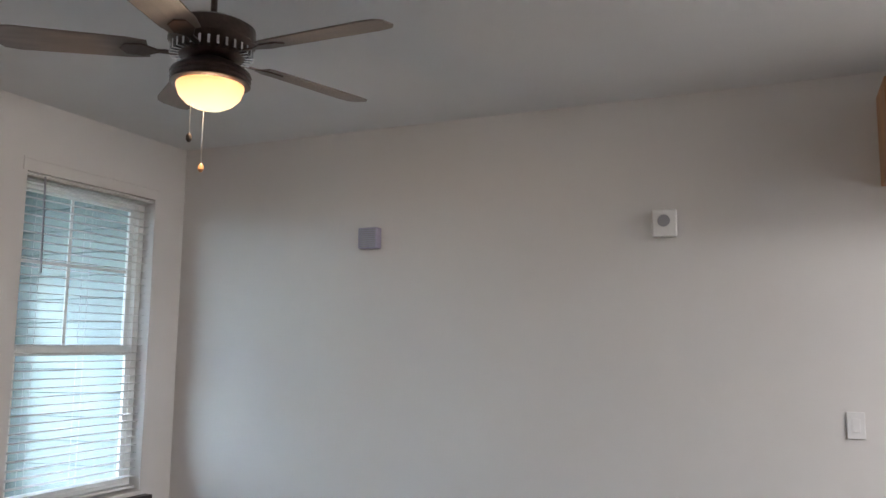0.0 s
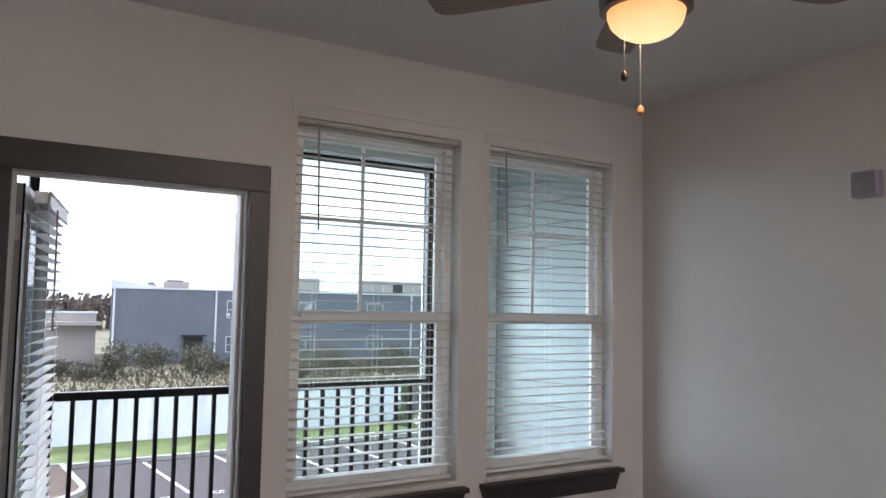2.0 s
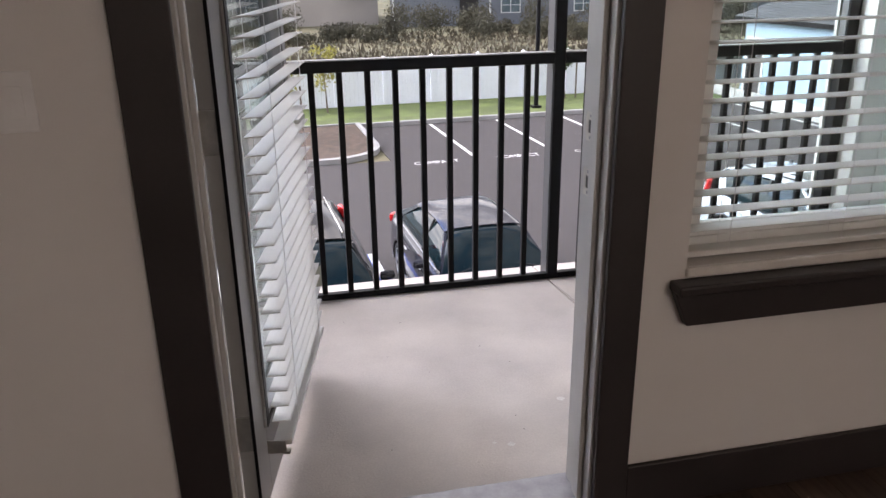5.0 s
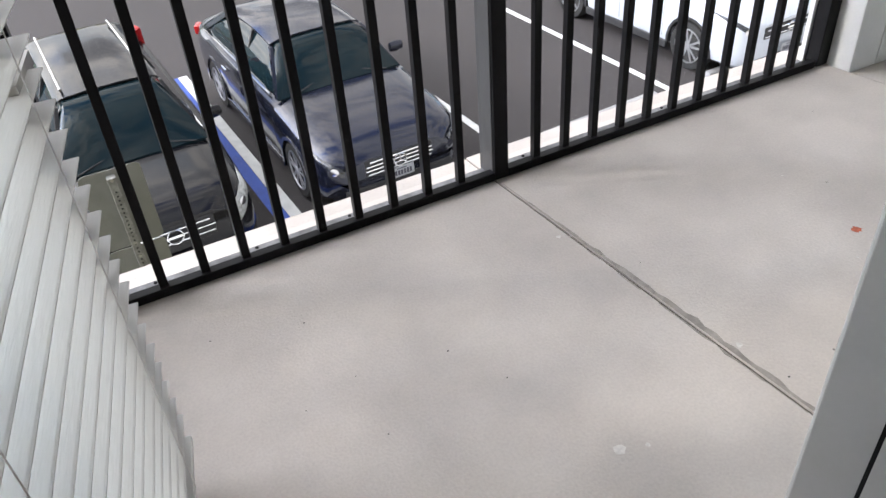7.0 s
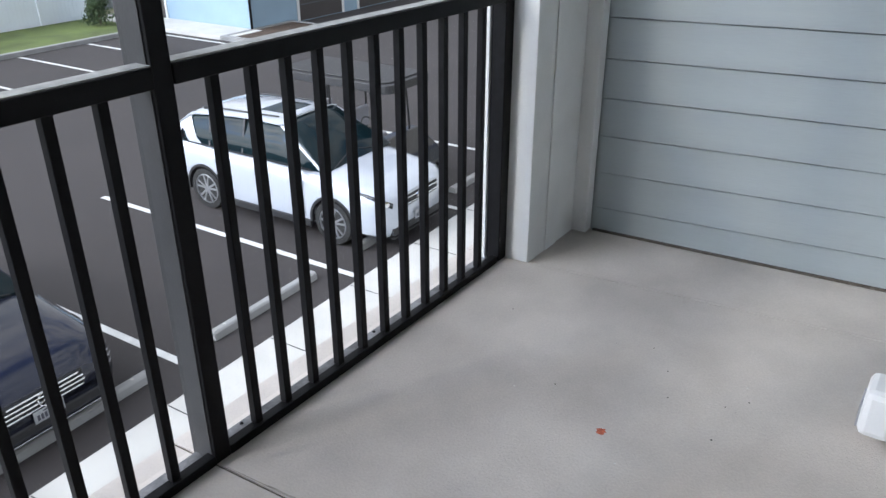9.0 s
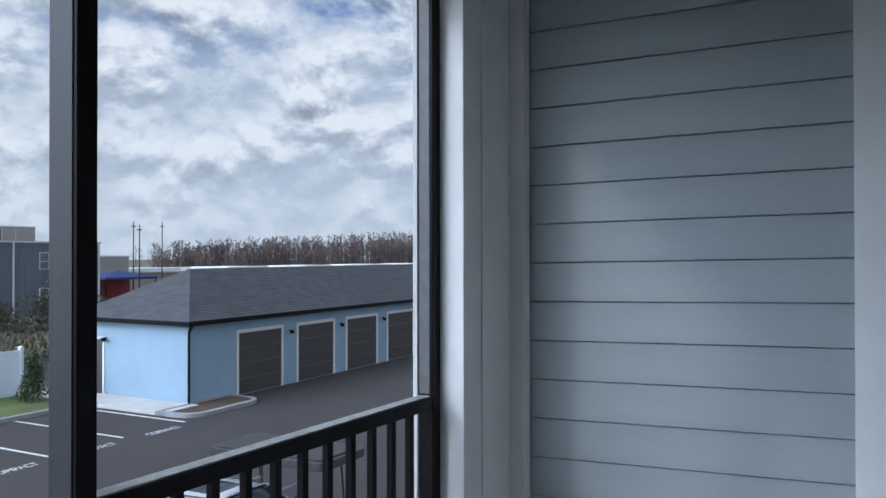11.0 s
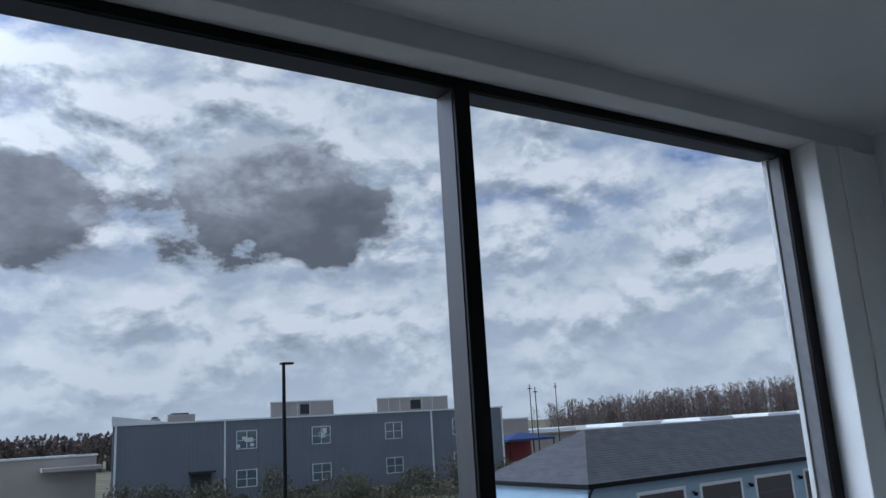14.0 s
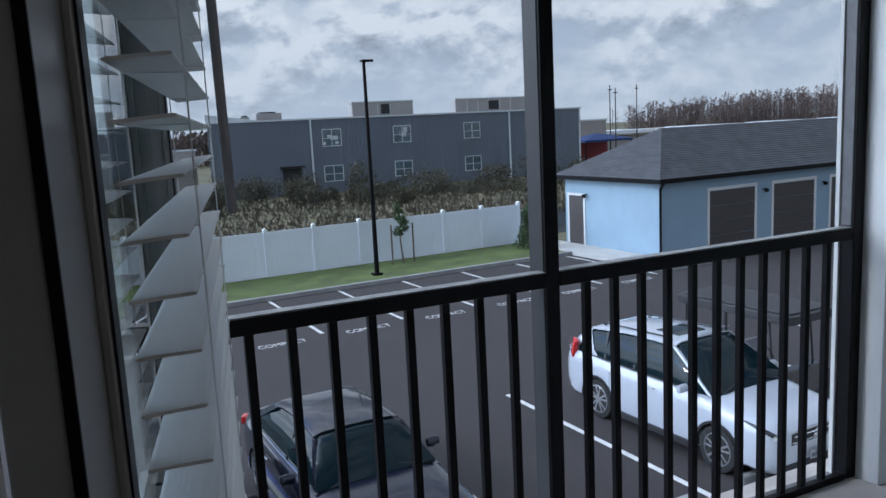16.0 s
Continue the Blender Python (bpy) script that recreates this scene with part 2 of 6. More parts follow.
GREYP = mat("grey_plastic", (0.30, 0.30, 0.33), 0.5, vary=0.08, scale=10)
CABW = mat("warm_cabinet_wood", (0.42, 0.22, 0.10), 0.45, vary=0.2, scale=6, stretch=(6, 6, 0.6))
RUST = mat("rust_stain", (0.42, 0.10, 0.05), 0.8, vary=0.3, scale=60)
DIRT_SHADE = mat("joint_dirt_and_gap_shade", (0.10, 0.085, 0.07), 0.9, vary=0.3, scale=30)
DIRT2 = mat("grey_dirt", (0.27, 0.245, 0.22), 0.85, vary=0.25, scale=25)
SPLAT = mat("white_splatter", (0.56, 0.54, 0.51), 0.8, vary=0.1, scale=90)
ASPH = mat("asphalt", (0.042, 0.0365, 0.036), 0.85, vary=0.16, scale=0.7, bump=0.5, bscale=60)
PAVE = mat("sidewalk_concrete", (0.52, 0.51, 0.48), 0.8, vary=0.08, scale=1.5, bump=0.3)
KERB = mat("kerb_concrete", (0.31, 0.31, 0.305), 0.8, vary=0.15, scale=2, bump=0.3)
PAINTW = mat("road_paint_white", (0.68, 0.68, 0.66), 0.6, vary=0.12, scale=6, bump=0.2, bscale=50)
PAINTB = mat("road_paint_blue", (0.03, 0.09, 0.42), 0.6, vary=0.15, scale=6)
GRASS = mat("lawn", (0.105, 0.14, 0.04), 0.9, vary=0.3, scale=1.2, bump=0.8, bscale=30)
FIELD = mat("rough_grass", (0.12, 0.105, 0.06), 0.95, vary=0.4, scale=0.35, bump=0.8, bscale=8, stain=(0.06, 0.065, 0.03))
MULCH = mat("mulch", (0.075, 0.05, 0.035), 0.95, vary=0.4, scale=5, bump=1.0, bscale=40)
WATER = mat("pond_water", (0.03, 0.035, 0.035), 0.08, vary=0.1, scale=1, bump=0.3, bscale=3)
FENCE = mat("white_vinyl_fence", (0.80, 0.85, 0.92), 0.45, vary=0.04, scale=1)
GARW = mat("blue_garage_siding", (0.27, 0.38, 0.47), 0.6, vary=0.05, scale=1)
GARD = mat("dark_garage_door", (0.06, 0.052, 0.05), 0.5, vary=0.1, scale=1)
SHING = mat("roof_shingle", (0.078, 0.081, 0.088), 0.92, vary=0.2, scale=2.5, bump=0.5, bscale=30, rnd=0.05, spec=0.25)
BLDG = mat("grey_blue_metal_wall", (0.148, 0.172, 0.21), 0.6, vary=0.06, scale=0.4)
TANW = mat("tan_block_wall", (0.36, 0.34, 0.32), 0.8, vary=0.08, scale=0.4)
BTRIM = mat("pale_metal_trim", (0.62, 0.66, 0.68), 0.5, vary=0.05, scale=1)
REDW = mat("red_panel", (0.30, 0.03, 0.04), 0.6)
BLUEC = mat("blue_canopy", (0.012, 0.035, 0.13), 0.7)
BARK = mat("bark", (0.13, 0.10, 0.08), 0.9, vary=0.3, scale=8, bump=0.6, bscale=40, stretch=(4, 4, 0.6))
TWIG = mat("bare_twigs", (0.115, 0.088, 0.078), 0.95, vary=0.35, scale=0.3)
LEAF = mat("green_leaf", (0.055, 0.09, 0.035), 0.7, vary=0.45, scale=1.3, bump=0)
LEAFY = mat("yellow_green_leaf", (0.30, 0.28, 0.06), 0.7, vary=0.3, scale=2, bump=0)
BUSHM = mat("brush_foliage", (0.066, 0.064, 0.042), 0.9, vary=0.45, scale=0.25, bump=0)
REEDM = mat("dry_reeds", (0.085, 0.072, 0.05), 0.95, vary=0.25, scale=0.4, bump=0)
RUBBER = mat("tyre_rubber", (0.018, 0.018, 0.018), 0.8, vary=0.2, scale=20)
RIM = mat("alloy_rim", (0.55, 0.56, 0.58), 0.3, metal=0.9, vary=0.1, scale=20)
CHROME = mat("chrome", (0.75, 0.76, 0.78), 0.12, metal=1.0, vary=0.03, scale=20, bump=0)
CARBLUE = mat("dark_blue_car_paint", (0.012, 0.015, 0.030), 0.16, metal=0.45, vary=0.02, scale=4, bump=0, coat=0.6)
CARBLK = mat("black_car_paint", (0.005, 0.005, 0.007), 0.12, metal=0.0, vary=0.02, scale=4, bump=0, coat=0.25, spec=0.25)
CARWHT = mat("white_car_paint", (0.47, 0.50, 0.55), 0.22, vary=0.01, scale=4, bump=0, coat=1.0)
CARGL = mat("tinted_car_glass", (0.005, 0.014, 0.018), 0.05, vary=0.2, scale=1.5, bump=0, spec=0.22)
CARPL = mat("black_car_plastic", (0.02, 0.02, 0.022), 0.55, vary=0.15, scale=20)
LAMPD = mat("smoked_headlight_lens", (0.03, 0.033, 0.04), 0.08, vary=0.6, scale=25, bump=0, coat=1.0)
SIGNB = mat("bare_sign_aluminium", (0.27, 0.275, 0.255), 0.5, metal=0.15, vary=0.1, scale=9)
GALV = mat("galvanised_steel", (0.33, 0.33, 0.32), 0.45, metal=0.4, vary=0.25, scale=30)
LAMPG = mat("headlight_lens", (0.30, 0.31, 0.30), 0.08, vary=0.3, scale=30, bump=0, coat=1.0)
REDL = mat("tail_light_red", (0.55, 0.02, 0.02), 0.15, vary=0.1, scale=10, bump=0, coat=1.0)
PLATE = mat("licence_plate", (0.33, 0.34, 0.36), 0.4, vary=0.05, scale=30)
INK = mat("plate_ink", (0.05, 0.05, 0.07), 0.5)
WINGL = glass("window_glass", (0.90, 0.97, 0.95), 0.0)
DOORGL = glass("door_glass", (0.86, 0.92, 0.92), 0.0, 1.2)
SCREEN = screen_mat()
BOWL = glow("lit_frosted_bowl", (0.5, 0.35, 0.2), 0.42)
BWIN = mat("far_window_glass", (0.10, 0.14, 0.16), 0.08, vary=0.3, scale=1.5, bump=0, spec=0.8)


# ---- building tools ----
def bx(bm, x0, x1, y0, y1, z0, z1, m=None):
    vs = [bm.verts.new((x, y, z)) for z in (z0, z1) for x, y in ((x0, y0), (x1, y0), (x1, y1), (x0, y1))]
    if m is not None:
        for v in vs:
            v.co = m @ v.co
    for f in ((3, 2, 1, 0), (4, 5, 6, 7), (0, 1, 5, 4), (1, 2, 6, 5), (2, 3, 7, 6), (3, 0, 4, 7)):
        bm.faces.new([vs[i] for i in f])
    return vs


def cyl(bm, r0, r1, z0, z1, seg=16, m=None, cap=True):
    rings = []
    for r, z in ((r0, z0), (r1, z1)):
        rings.append([bm.verts.new((r * math.cos(2 * math.pi * i / seg), r * math.sin(2 * math.pi * i / seg), z)) for i in range(seg)])
    if m is not None:
        for ring in rings:
            for v in ring:
                v.co = m @ v.co
    for i in range(seg):
        j = (i + 1) % seg
        bm.faces.new((rings[0][i], rings[0][j], rings[1][j], rings[1][i]))
    if cap:
        bm.faces.new(rings[0][::-1]), bm.faces.new(rings[1])


def lathe(bm, prof, seg=28, m=None):
    rings = []
    for r, z in prof:
        rings.append([bm.verts.new((r * math.cos(2 * math.pi * i / seg), r * math.sin(2 * math.pi * i / seg), z)) for i in range(seg)])
    if m is not None:
        for ring in rings:
            for v in ring:
                v.co = m @ v.co
    for a, b in zip(rings, rings[1:]):
        for i in range(seg):
            j = (i + 1) % seg
            bm.faces.new((a[i], a[j], b[j], b[i]))
    bm.faces.new(rings[0][::-1]), bm.faces.new(rings[-1])


def prism(bm, pts, a0, a1, axis="x", m=None):
    """A flat outline of (p, q) pairs pushed along an axis from a0 to a1."""
    def at(a, p, q):
        return {"x": (a, p, q), "y": (p, a, q), "z": (p, q, a)}[axis]
    lo, hi = [bm.verts.new(at(a0, p, q)) for p, q in pts], [bm.verts.new(at(a1, p, q)) for p, q in pts]
    if m is not None:
        for v in lo + hi:
            v.co = m @ v.co
    n = len(pts)
    for i in range(n):
        j = (i + 1) % n
        bm.faces.new((lo[i], lo[j], hi[j], hi[i]))
    bm.faces.new(lo[::-1]), bm.faces.new(hi)


def rod(bm, a, b, r, seg=8):
    a, b = Vector(a), Vector(b)
    m = Matrix.Translation(a) @ (b - a).to_track_quat("Z", "Y").to_matrix().to_4x4()
    cyl(bm, r, r, 0, (b - a).length, seg, m)


def slab(bm, grid, thick):
    """A closed sheet of that thickness under a grid of points."""
    up = [[bm.verts.new(c) for c in row] for row in grid]
    lo = [[bm.verts.new((c[0], c[1], c[2] - thick)) for c in row] for row in grid]
    n, m = len(grid), len(grid[0])
    for i in range(n - 1):
        for j in range(m - 1):
            bm.faces.new((up[i][j], up[i][j + 1], up[i + 1][j + 1], up[i + 1][j]))
            bm.faces.new((lo[i][j], lo[i + 1][j], lo[i + 1][j + 1], lo[i][j + 1]))
    for i in range(n - 1):
        for j in (0, m - 1):
            bm.faces.new((up[i][j], up[i + 1][j], lo[i + 1][j], lo[i][j]))
    for j in range(m - 1):
        for i in (0, n - 1):
            bm.faces.new((up[i][j], lo[i][j], lo[i][j + 1], up[i][j + 1]))


def mesh(name, bm, material, bevel=0.0, smooth=False):
    bmesh.ops.recalc_face_normals(bm, faces=bm.faces)
    if bevel:
        sharp = [e for e in bm.edges if len(e.link_faces) == 2 and e.calc_face_angle(0) > 0.5]
        bmesh.ops.bevel(bm, geom=sharp, offset=bevel, segments=2, affect="EDGES", profile=0.5, clamp_overlap=True)
    me = bpy.data.meshes.new(name)
    bm.to_mesh(me)
    bm.free()
    me.materials.append(material)
    if smooth:
        for p in me.polygons:
            p.use_smooth = True
        me.set_sharp_from_angle(angle=radians(38))
    return me


def part(name, bm, material, parent=None, label="", bevel=0.0, smooth=False, kind=""):
    ob = new(name, bm if isinstance(bm, bpy.types.Mesh) else mesh(name, bm, material, bevel, smooth))
    ob.parent = parent
    return tagged(ob, label, kind=kind)


def boxpart(name, dims, material, parent=None, label="", bevel=0.0, m=None, kind=""):
    bm = bmesh.new()
    bx(bm, *dims, m)
    return part(name, bm, material, parent, label, bevel, kind=kind)


def thing(name, m, label, category, group=""):
    ob = new(name)
    ob.matrix_basis = m
    ob.empty_display_size = 0.1
    return tagged(ob, label, category, group)


def structure(name, bm, material, label="", bevel=0.0, smooth=False):
    ob = new(name, mesh(name, bm, material, bevel, smooth))
    return tagged(ob, label, kind="structure")


def sbox(name, boxes, material, label="", bevel=0.0):
    bm = bmesh.new()
    for b in boxes:
        bx(bm, *b)
    return structure(name, bm, material, label, bevel)


# the lot outside is turned a little against the wall of the flat
EXT = Matrix.Translation((5.45, 6.4, 0)) @ Matrix.Rotation(radians(2.8), 4, "Z") @ Matrix.Translation((-5.45, -6.4, 0))
G = -3.60


def ext(u, v, z=G, rz=0):
    return EXT @ pose(u, v, z, 0, 0, rz)


# ---- the room ----
CZ = 2.83
D0, D1, DT = 0.715, 1.652, 2.097
W1, W2, WB, WT = (1.865, 2.778), (2.962, 3.864), 0.70, 2.456
YO = 0.15
sbox("wall_window", [(-2.6, D0, 0, YO, -0.2, CZ), (D0, D1, 0, YO, DT, CZ), (D1, W1[0], 0, YO, -0.2, CZ), (W1[0], W1[1], 0, YO, -0.2, WB), (W1[0], W1[1], 0, YO, WT, CZ),
    (W1[1], W2[0], 0, YO, -0.2, CZ), (W2[0], W2[1], 0, YO, -0.2, WB), (W2[0], W2[1], 0, YO, WT, CZ), (W2[1], 4.55, 0, YO, -0.2, CZ)], WALL, "warm white painted wall with windows")
sbox("wall_side", [(4.115, 4.26, -7.2, 0, -0.2, CZ)], WALL, "warm white painted long wall")
sbox("wall_left_stub", [(0.06, 0.20, -2.45, 0, 0, CZ)], WALL, "warm white painted short wall")
sbox("wall_back", [(-2.74, 4.26, -7.34, -7.2, -0.2, CZ)], WALL, "warm white painted back wall")
sbox("wall_far_left", [(-2.74, -2.6, -7.2, YO, -0.2, CZ)], WALL, "warm white painted end wall")
sbox("ceiling", [(-2.74, 4.26, -7.34, YO, CZ, CZ + 0.2)], CEIL, "white textured ceiling")
sbox("floor", [(-2.74, 4.26, -7.34, YO, -0.22, -0.012)], SUBFL, "dark floor under planks")
sbox("baseboard", [(D1 + 0.09, 4.1, -0.016, -0.001, 0, 0.14), (0.215, 0.606, -0.016, -0.001, 0, 0.14), (4.099, 4.114, -3.9, -0.017, 0, 0.14), (0.201, 0.214, -2.45, -0.017, 0, 0.14)], DARK,
    "dark painted baseboard", 0.004)

# window heads: a shallow painted frame round each opening
for nm, (a, b) in (("trim_window_head", W1), ("trim_window_head", W2)):
    sbox(nm, [(a - 0.03, b + 0.03, -0.007, -0.001, WT + 0.06, WT + 0.075), (a - 0.03, a - 0.018, -0.007, -0.001, WT, WT + 0.06)], WALL, "painted moulding line over the window", 0.003)

# door case
sbox("door_casing", [(0.608, 0.722, -0.022, -0.001, 0, 2.082), (1.645, 1.74, -0.022, -0.001, 0, 2.082), (0.608, 1.74, -0.022, -0.001, 2.082, 2.200)], DARK, "dark painted door casing", 0.004)
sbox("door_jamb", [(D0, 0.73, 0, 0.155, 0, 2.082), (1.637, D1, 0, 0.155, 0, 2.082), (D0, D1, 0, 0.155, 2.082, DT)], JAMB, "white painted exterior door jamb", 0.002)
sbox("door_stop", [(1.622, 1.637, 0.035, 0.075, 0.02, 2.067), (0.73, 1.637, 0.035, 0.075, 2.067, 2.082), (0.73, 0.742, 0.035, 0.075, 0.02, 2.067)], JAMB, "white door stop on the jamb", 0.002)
sbox("door_seal", [(1.626, 1.6365, 0.0752, 0.081, 0.02, 2.067), (0.7305, 0.739, 0.0752, 0.081, 0.02, 2.067), (0.742, 1.622, 0.0752, 0.081, 2.070, 2.0815)], BLACK, "thin black weather seal on the door stop")
sbox("threshold", [(D0, D1, -0.01, 0.17, -0.05, 0.012)], ALU, "metal door threshold", 0.004)


def strike(z, tall):
    t = thing("strike_plate", pose(1.6365, 0.105, z), "brushed steel strike plate screwed to the white jamb", "strike plate", "strike plates")
    bm = bmesh.new()
    h, w = tall / 2, 0.026
    for b in ((-0.002, 0, -w, w, 0.016, h), (-0.002, 0, -w, w, -h, -0.016), (-0.002, 0, -w, -0.010, -0.016, 0.016), (-0.002, 0, 0.012, w, -0.016, 0.016)):
        bx(bm, *b)
    part("plate", bm, STEEL, t)
    boxpart("hole", (-0.0008, 0.0002, -0.010, 0.012, -0.016, 0.016), DARK, t, "dark latch hole")
    for s in (-1, 1):
        bm = bmesh.new()
        cyl(bm, 0.004, 0.003, 0, 0.0012, 10, pose(-0.002, 0, s * (h - 0.009), 0, -90))
        part("screw", bm, ALU, t)


strike(0.907, 0.07)
strike(1.044, 0.07)


# ---- windows, sills, blinds ----
def window(name, a, b):
    t = tagged(new(name), "white vinyl single-hung window with a divided upper sash", kind="structure")
    y0, y1, mid, fr = 0.085, 0.148, 1.525, 0.045
    bm = bmesh.new()
    for v in ((a, a + fr, y0, y1, WB, WT), (b - fr, b, y0, y1, WB, WT), (a + fr, b - fr, y0, y1, WT - fr, WT), (a + fr, b - fr, y0, y1, WB, WB + fr)):
        bx(bm, *v)
    part("window_frame", bm, VINYL, t, bevel=0.003)
    bm = bmesh.new()
    c, d, st = a + fr, b - fr, 0.035
    for v in ((c, c + st, 0.118, 0.143, mid, WT - fr), (d - st, d, 0.118, 0.143, mid, WT - fr), (c + st, d - st, 0.118, 0.143, WT - fr - st, WT - fr), (c + st, d - st, 0.118, 0.143, mid - 0.03, mid + 0.022)):
        bx(bm, *v)
    part("upper_sash", bm, VINYL, t, bevel=0.003)
    bm = bmesh.new()
    for v in ((c, c + st, 0.090, 0.115, WB + fr, mid), (d - st, d, 0.090, 0.115, WB + fr, mid), (c + st, d - st, 0.090, 0.115, mid - 0.028, mid + 0.026), (c + st, d - st, 0.090, 0.115, WB + fr, WB + fr + st)):
        bx(bm, *v)
    part("lower_sash", bm, VINYL, t, bevel=0.003)
    bm = bmesh.new()
    xm, zm = (a + b) / 2 - 0.05, 2.0
    bx(bm, xm - 0.009, xm + 0.009, 0.127, 0.136, mid + 0.022, WT - fr - st)
    bx(bm, c + st, xm - 0.009, 0.127, 0.136, zm - 0.009, zm + 0.009)
    bx(bm, xm + 0.009, d - st, 0.127, 0.136, zm - 0.009, zm + 0.009)
    part("muntin", bm, VINYL, t)
    for z0, z1, y in ((mid + 0.02, WT - fr - st, 0.132), (WB + fr + st, mid - 0.028, 0.104)):
        bm = bmesh.new()
        bx(bm, c + st - 0.002, d - st + 0.002, y, y + 0.003, z0 - 0.002, z1 + 0.002)
        p = part("pane", bm, WINGL, t)
        p.visible_shadow = False
    # sill
    boxpart("window_sill", (a - 0.002, b + 0.002, -0.012, 0.084, WB - 0.026, WB - 0.001), STONE, t, "pale polished window sill", 0.005)
    s = boxpart("sill_nosing", (a - 0.045, b + 0.045, -0.062, -0.001, WB - 0.055, WB - 0.028), DARK, t, "dark painted sill nosing", 0.006)
    bm = bmesh.new()
    prism(bm, [(a - 0.04, WB - 0.056), (b + 0.04, WB - 0.056), (b - 0.0, WB - 0.15), (a + 0.0, WB - 0.15)], -0.03, -0.001, "y")
    part("sill_apron", bm, DARK, t, "dark painted apron", 0.003)
    return t


window("window_1", *W1)
window("window_2", *W2)

SLATS = {}


def slat_mesh(length, depth):
    key = (round(length, 3), depth)
    if key not in SLATS:
        bm = bmesh.new()
        h = depth / 2
        pts = [(-h, -0.0002), (-h + 0.003, 0.0006), (0, 0.0009), (h - 0.003, 0.0006), (h, -0.0002), (h, -0.0018), (h - 0.003, -0.0024), (0, -0.0020), (-h + 0.003, -0.0024), (-h, -0.0018)]
        prism(bm, pts, 0, length, "x")
        SLATS[key] = mesh("slat", bm, SLAT)
    return SLATS[key]


def blind(m, length, z0, z1, wand, label, tilt=0.0, pitch=0.0455, depth=0.05, valance=0.075, wand_to=0.85):
    """A two-inch blind along local x from 0 to length; local y 0 is the slats' middle; the room is at -y."""
    t = thing("window_blind", m, label, "window blind", "two-inch blinds")
    bm = bmesh.new()
    prism(bm, [(-depth / 2 - 0.012, z1), (-depth / 2 - 0.020, z1 - 0.012), (-depth / 2 - 0.012, z1 - 0.02), (-depth / 2 - 0.012, z1 - valance + 0.018), (-depth / 2 - 0.018, z1 - valance), (-depth / 2 - 0.004, z1 - valance), (-depth / 2 - 0.004, z1)], -0.004, length + 0.004, "x")
    part("valance", bm, SLAT, t, bevel=0.001)
    boxpart("head_rail", (0.002, length - 0.002, -depth / 2, depth / 2, z1 - min(0.052, valance), z1 - 0.002), VINYL, t, bevel=0.002)
    z = z1 - valance - 0.012
    me = slat_mesh(length - 0.012, depth)
    zs = []
    while z > z0 + 0.03:
        s = new("slat", me)
        s.parent, s.location, s.rotation_euler = t, (0.006, random.uniform(-0.001, 0.001), z), (radians(tilt + random.uniform(-1.2, 1.2)), 0, 0)
        zs.append(z)
        z -= pitch
    boxpart("bottom_rail", (0.004, length - 0.004, -depth / 2, depth / 2, z0, z0 + 0.016), SLAT, t, bevel=0.003)
    n = 3 if length > 0.75 else 2
    for i in range(n):
        x = 0.12 + (length - 0.24) * i / (n - 1)
        bm = bmesh.new()
        for y in (-depth / 2 - 0.001, depth / 2 + 0.001):
            rod(bm, (x, y, z0), (x, y, z1 - 0.05), 0.0009, 5)
        for zz in zs:
            rod(bm, (x + 0.003, -depth / 2, zz - 0.004), (x + 0.003, depth / 2, zz - 0.004), 0.0006, 4)
        part("ladder_cord", bm, PLASTIC, t)
    bm = bmesh.new()
    rod(bm, (wand, -depth / 2 - 0.026, z1 - valance + 0.01), (wand + 0.01, -depth / 2 - 0.03, wand_to), 0.005, 6)
    # white wand; its backlit shade is painted with the grey material
    part("wand", bm, GREYP, t, "long white tilt wand, greyed for its backlit shade")
    return t


for a, b in (W1, W2):
    blind(pose(a + 0.008, 0.052, 0), b - a - 0.016, WB + 0.012, WT - 0.002, 0.10, "white two-inch faux-wood blind hanging open inside the window", tilt=2, wand_to=1.93, valance=0.022)

# ---- the open glazed door ----
LEAF_A = 78.5
DOOR = pose(0.735, 0.160, 0.02, 0, 0, LEAF_A)
door = tagged(new("door_1"), "white glazed balcony door standing open outwards", kind="structure")
door.matrix_basis = DOOR
LW, LH, LT = 0.895, 2.03, 0.044
bm = bmesh.new()
for v in ((0, 0.125, -LT, 0, 0, LH), (LW - 0.125, LW, -LT, 0, 0, LH), (0.125, LW - 0.125, -LT, 0, 0, 0.24), (0.125, LW - 0.125, -LT, 0, LH - 0.13, LH)):
    bx(bm, *v)
part("door_leaf", bm, LEAFG, door, "grey door frame", 0.002)
bm = bmesh.new()
for y0, y1 in ((-LT - 0.008, -LT), (0.0, 0.008)):
    for v in ((0.105, 0.135, y0, y1, 0.22, LH - 0.11), (LW - 0.135, LW - 0.105, y0, y1, 0.22, LH - 0.11), (0.135, LW - 0.135, y0, y1, 0.22, 0.25), (0.135, LW - 0.135, y0, y1, LH - 0.14, LH - 0.11)):
        bx(bm, *v)
part("glazing_bead", bm, LEAFG, door, bevel=0.002)
bm = bmesh.new()
bx(bm, 0.12, LW - 0.12, -0.026, -0.020, 0.235, LH - 0.125)
p = part("door_pane", bm, DOORGL, door)
bm = bmesh.new()
for v in ((0.108, 0.133, 0.22, LH - 0.11), (LW - 0.133, LW - 0.108, 0.22, LH - 0.11), (0.133, LW - 0.133, 0.225, 0.24), (0.133, LW - 0.133, LH - 0.13, LH - 0.115)):
    bx(bm, v[0], v[1], -LT - 0.0105, -LT - 0.0085, v[2], v[3])
part("glazing_gasket", bm, BLACK, door, "black rubber glazing gasket")
p.visible_shadow = False
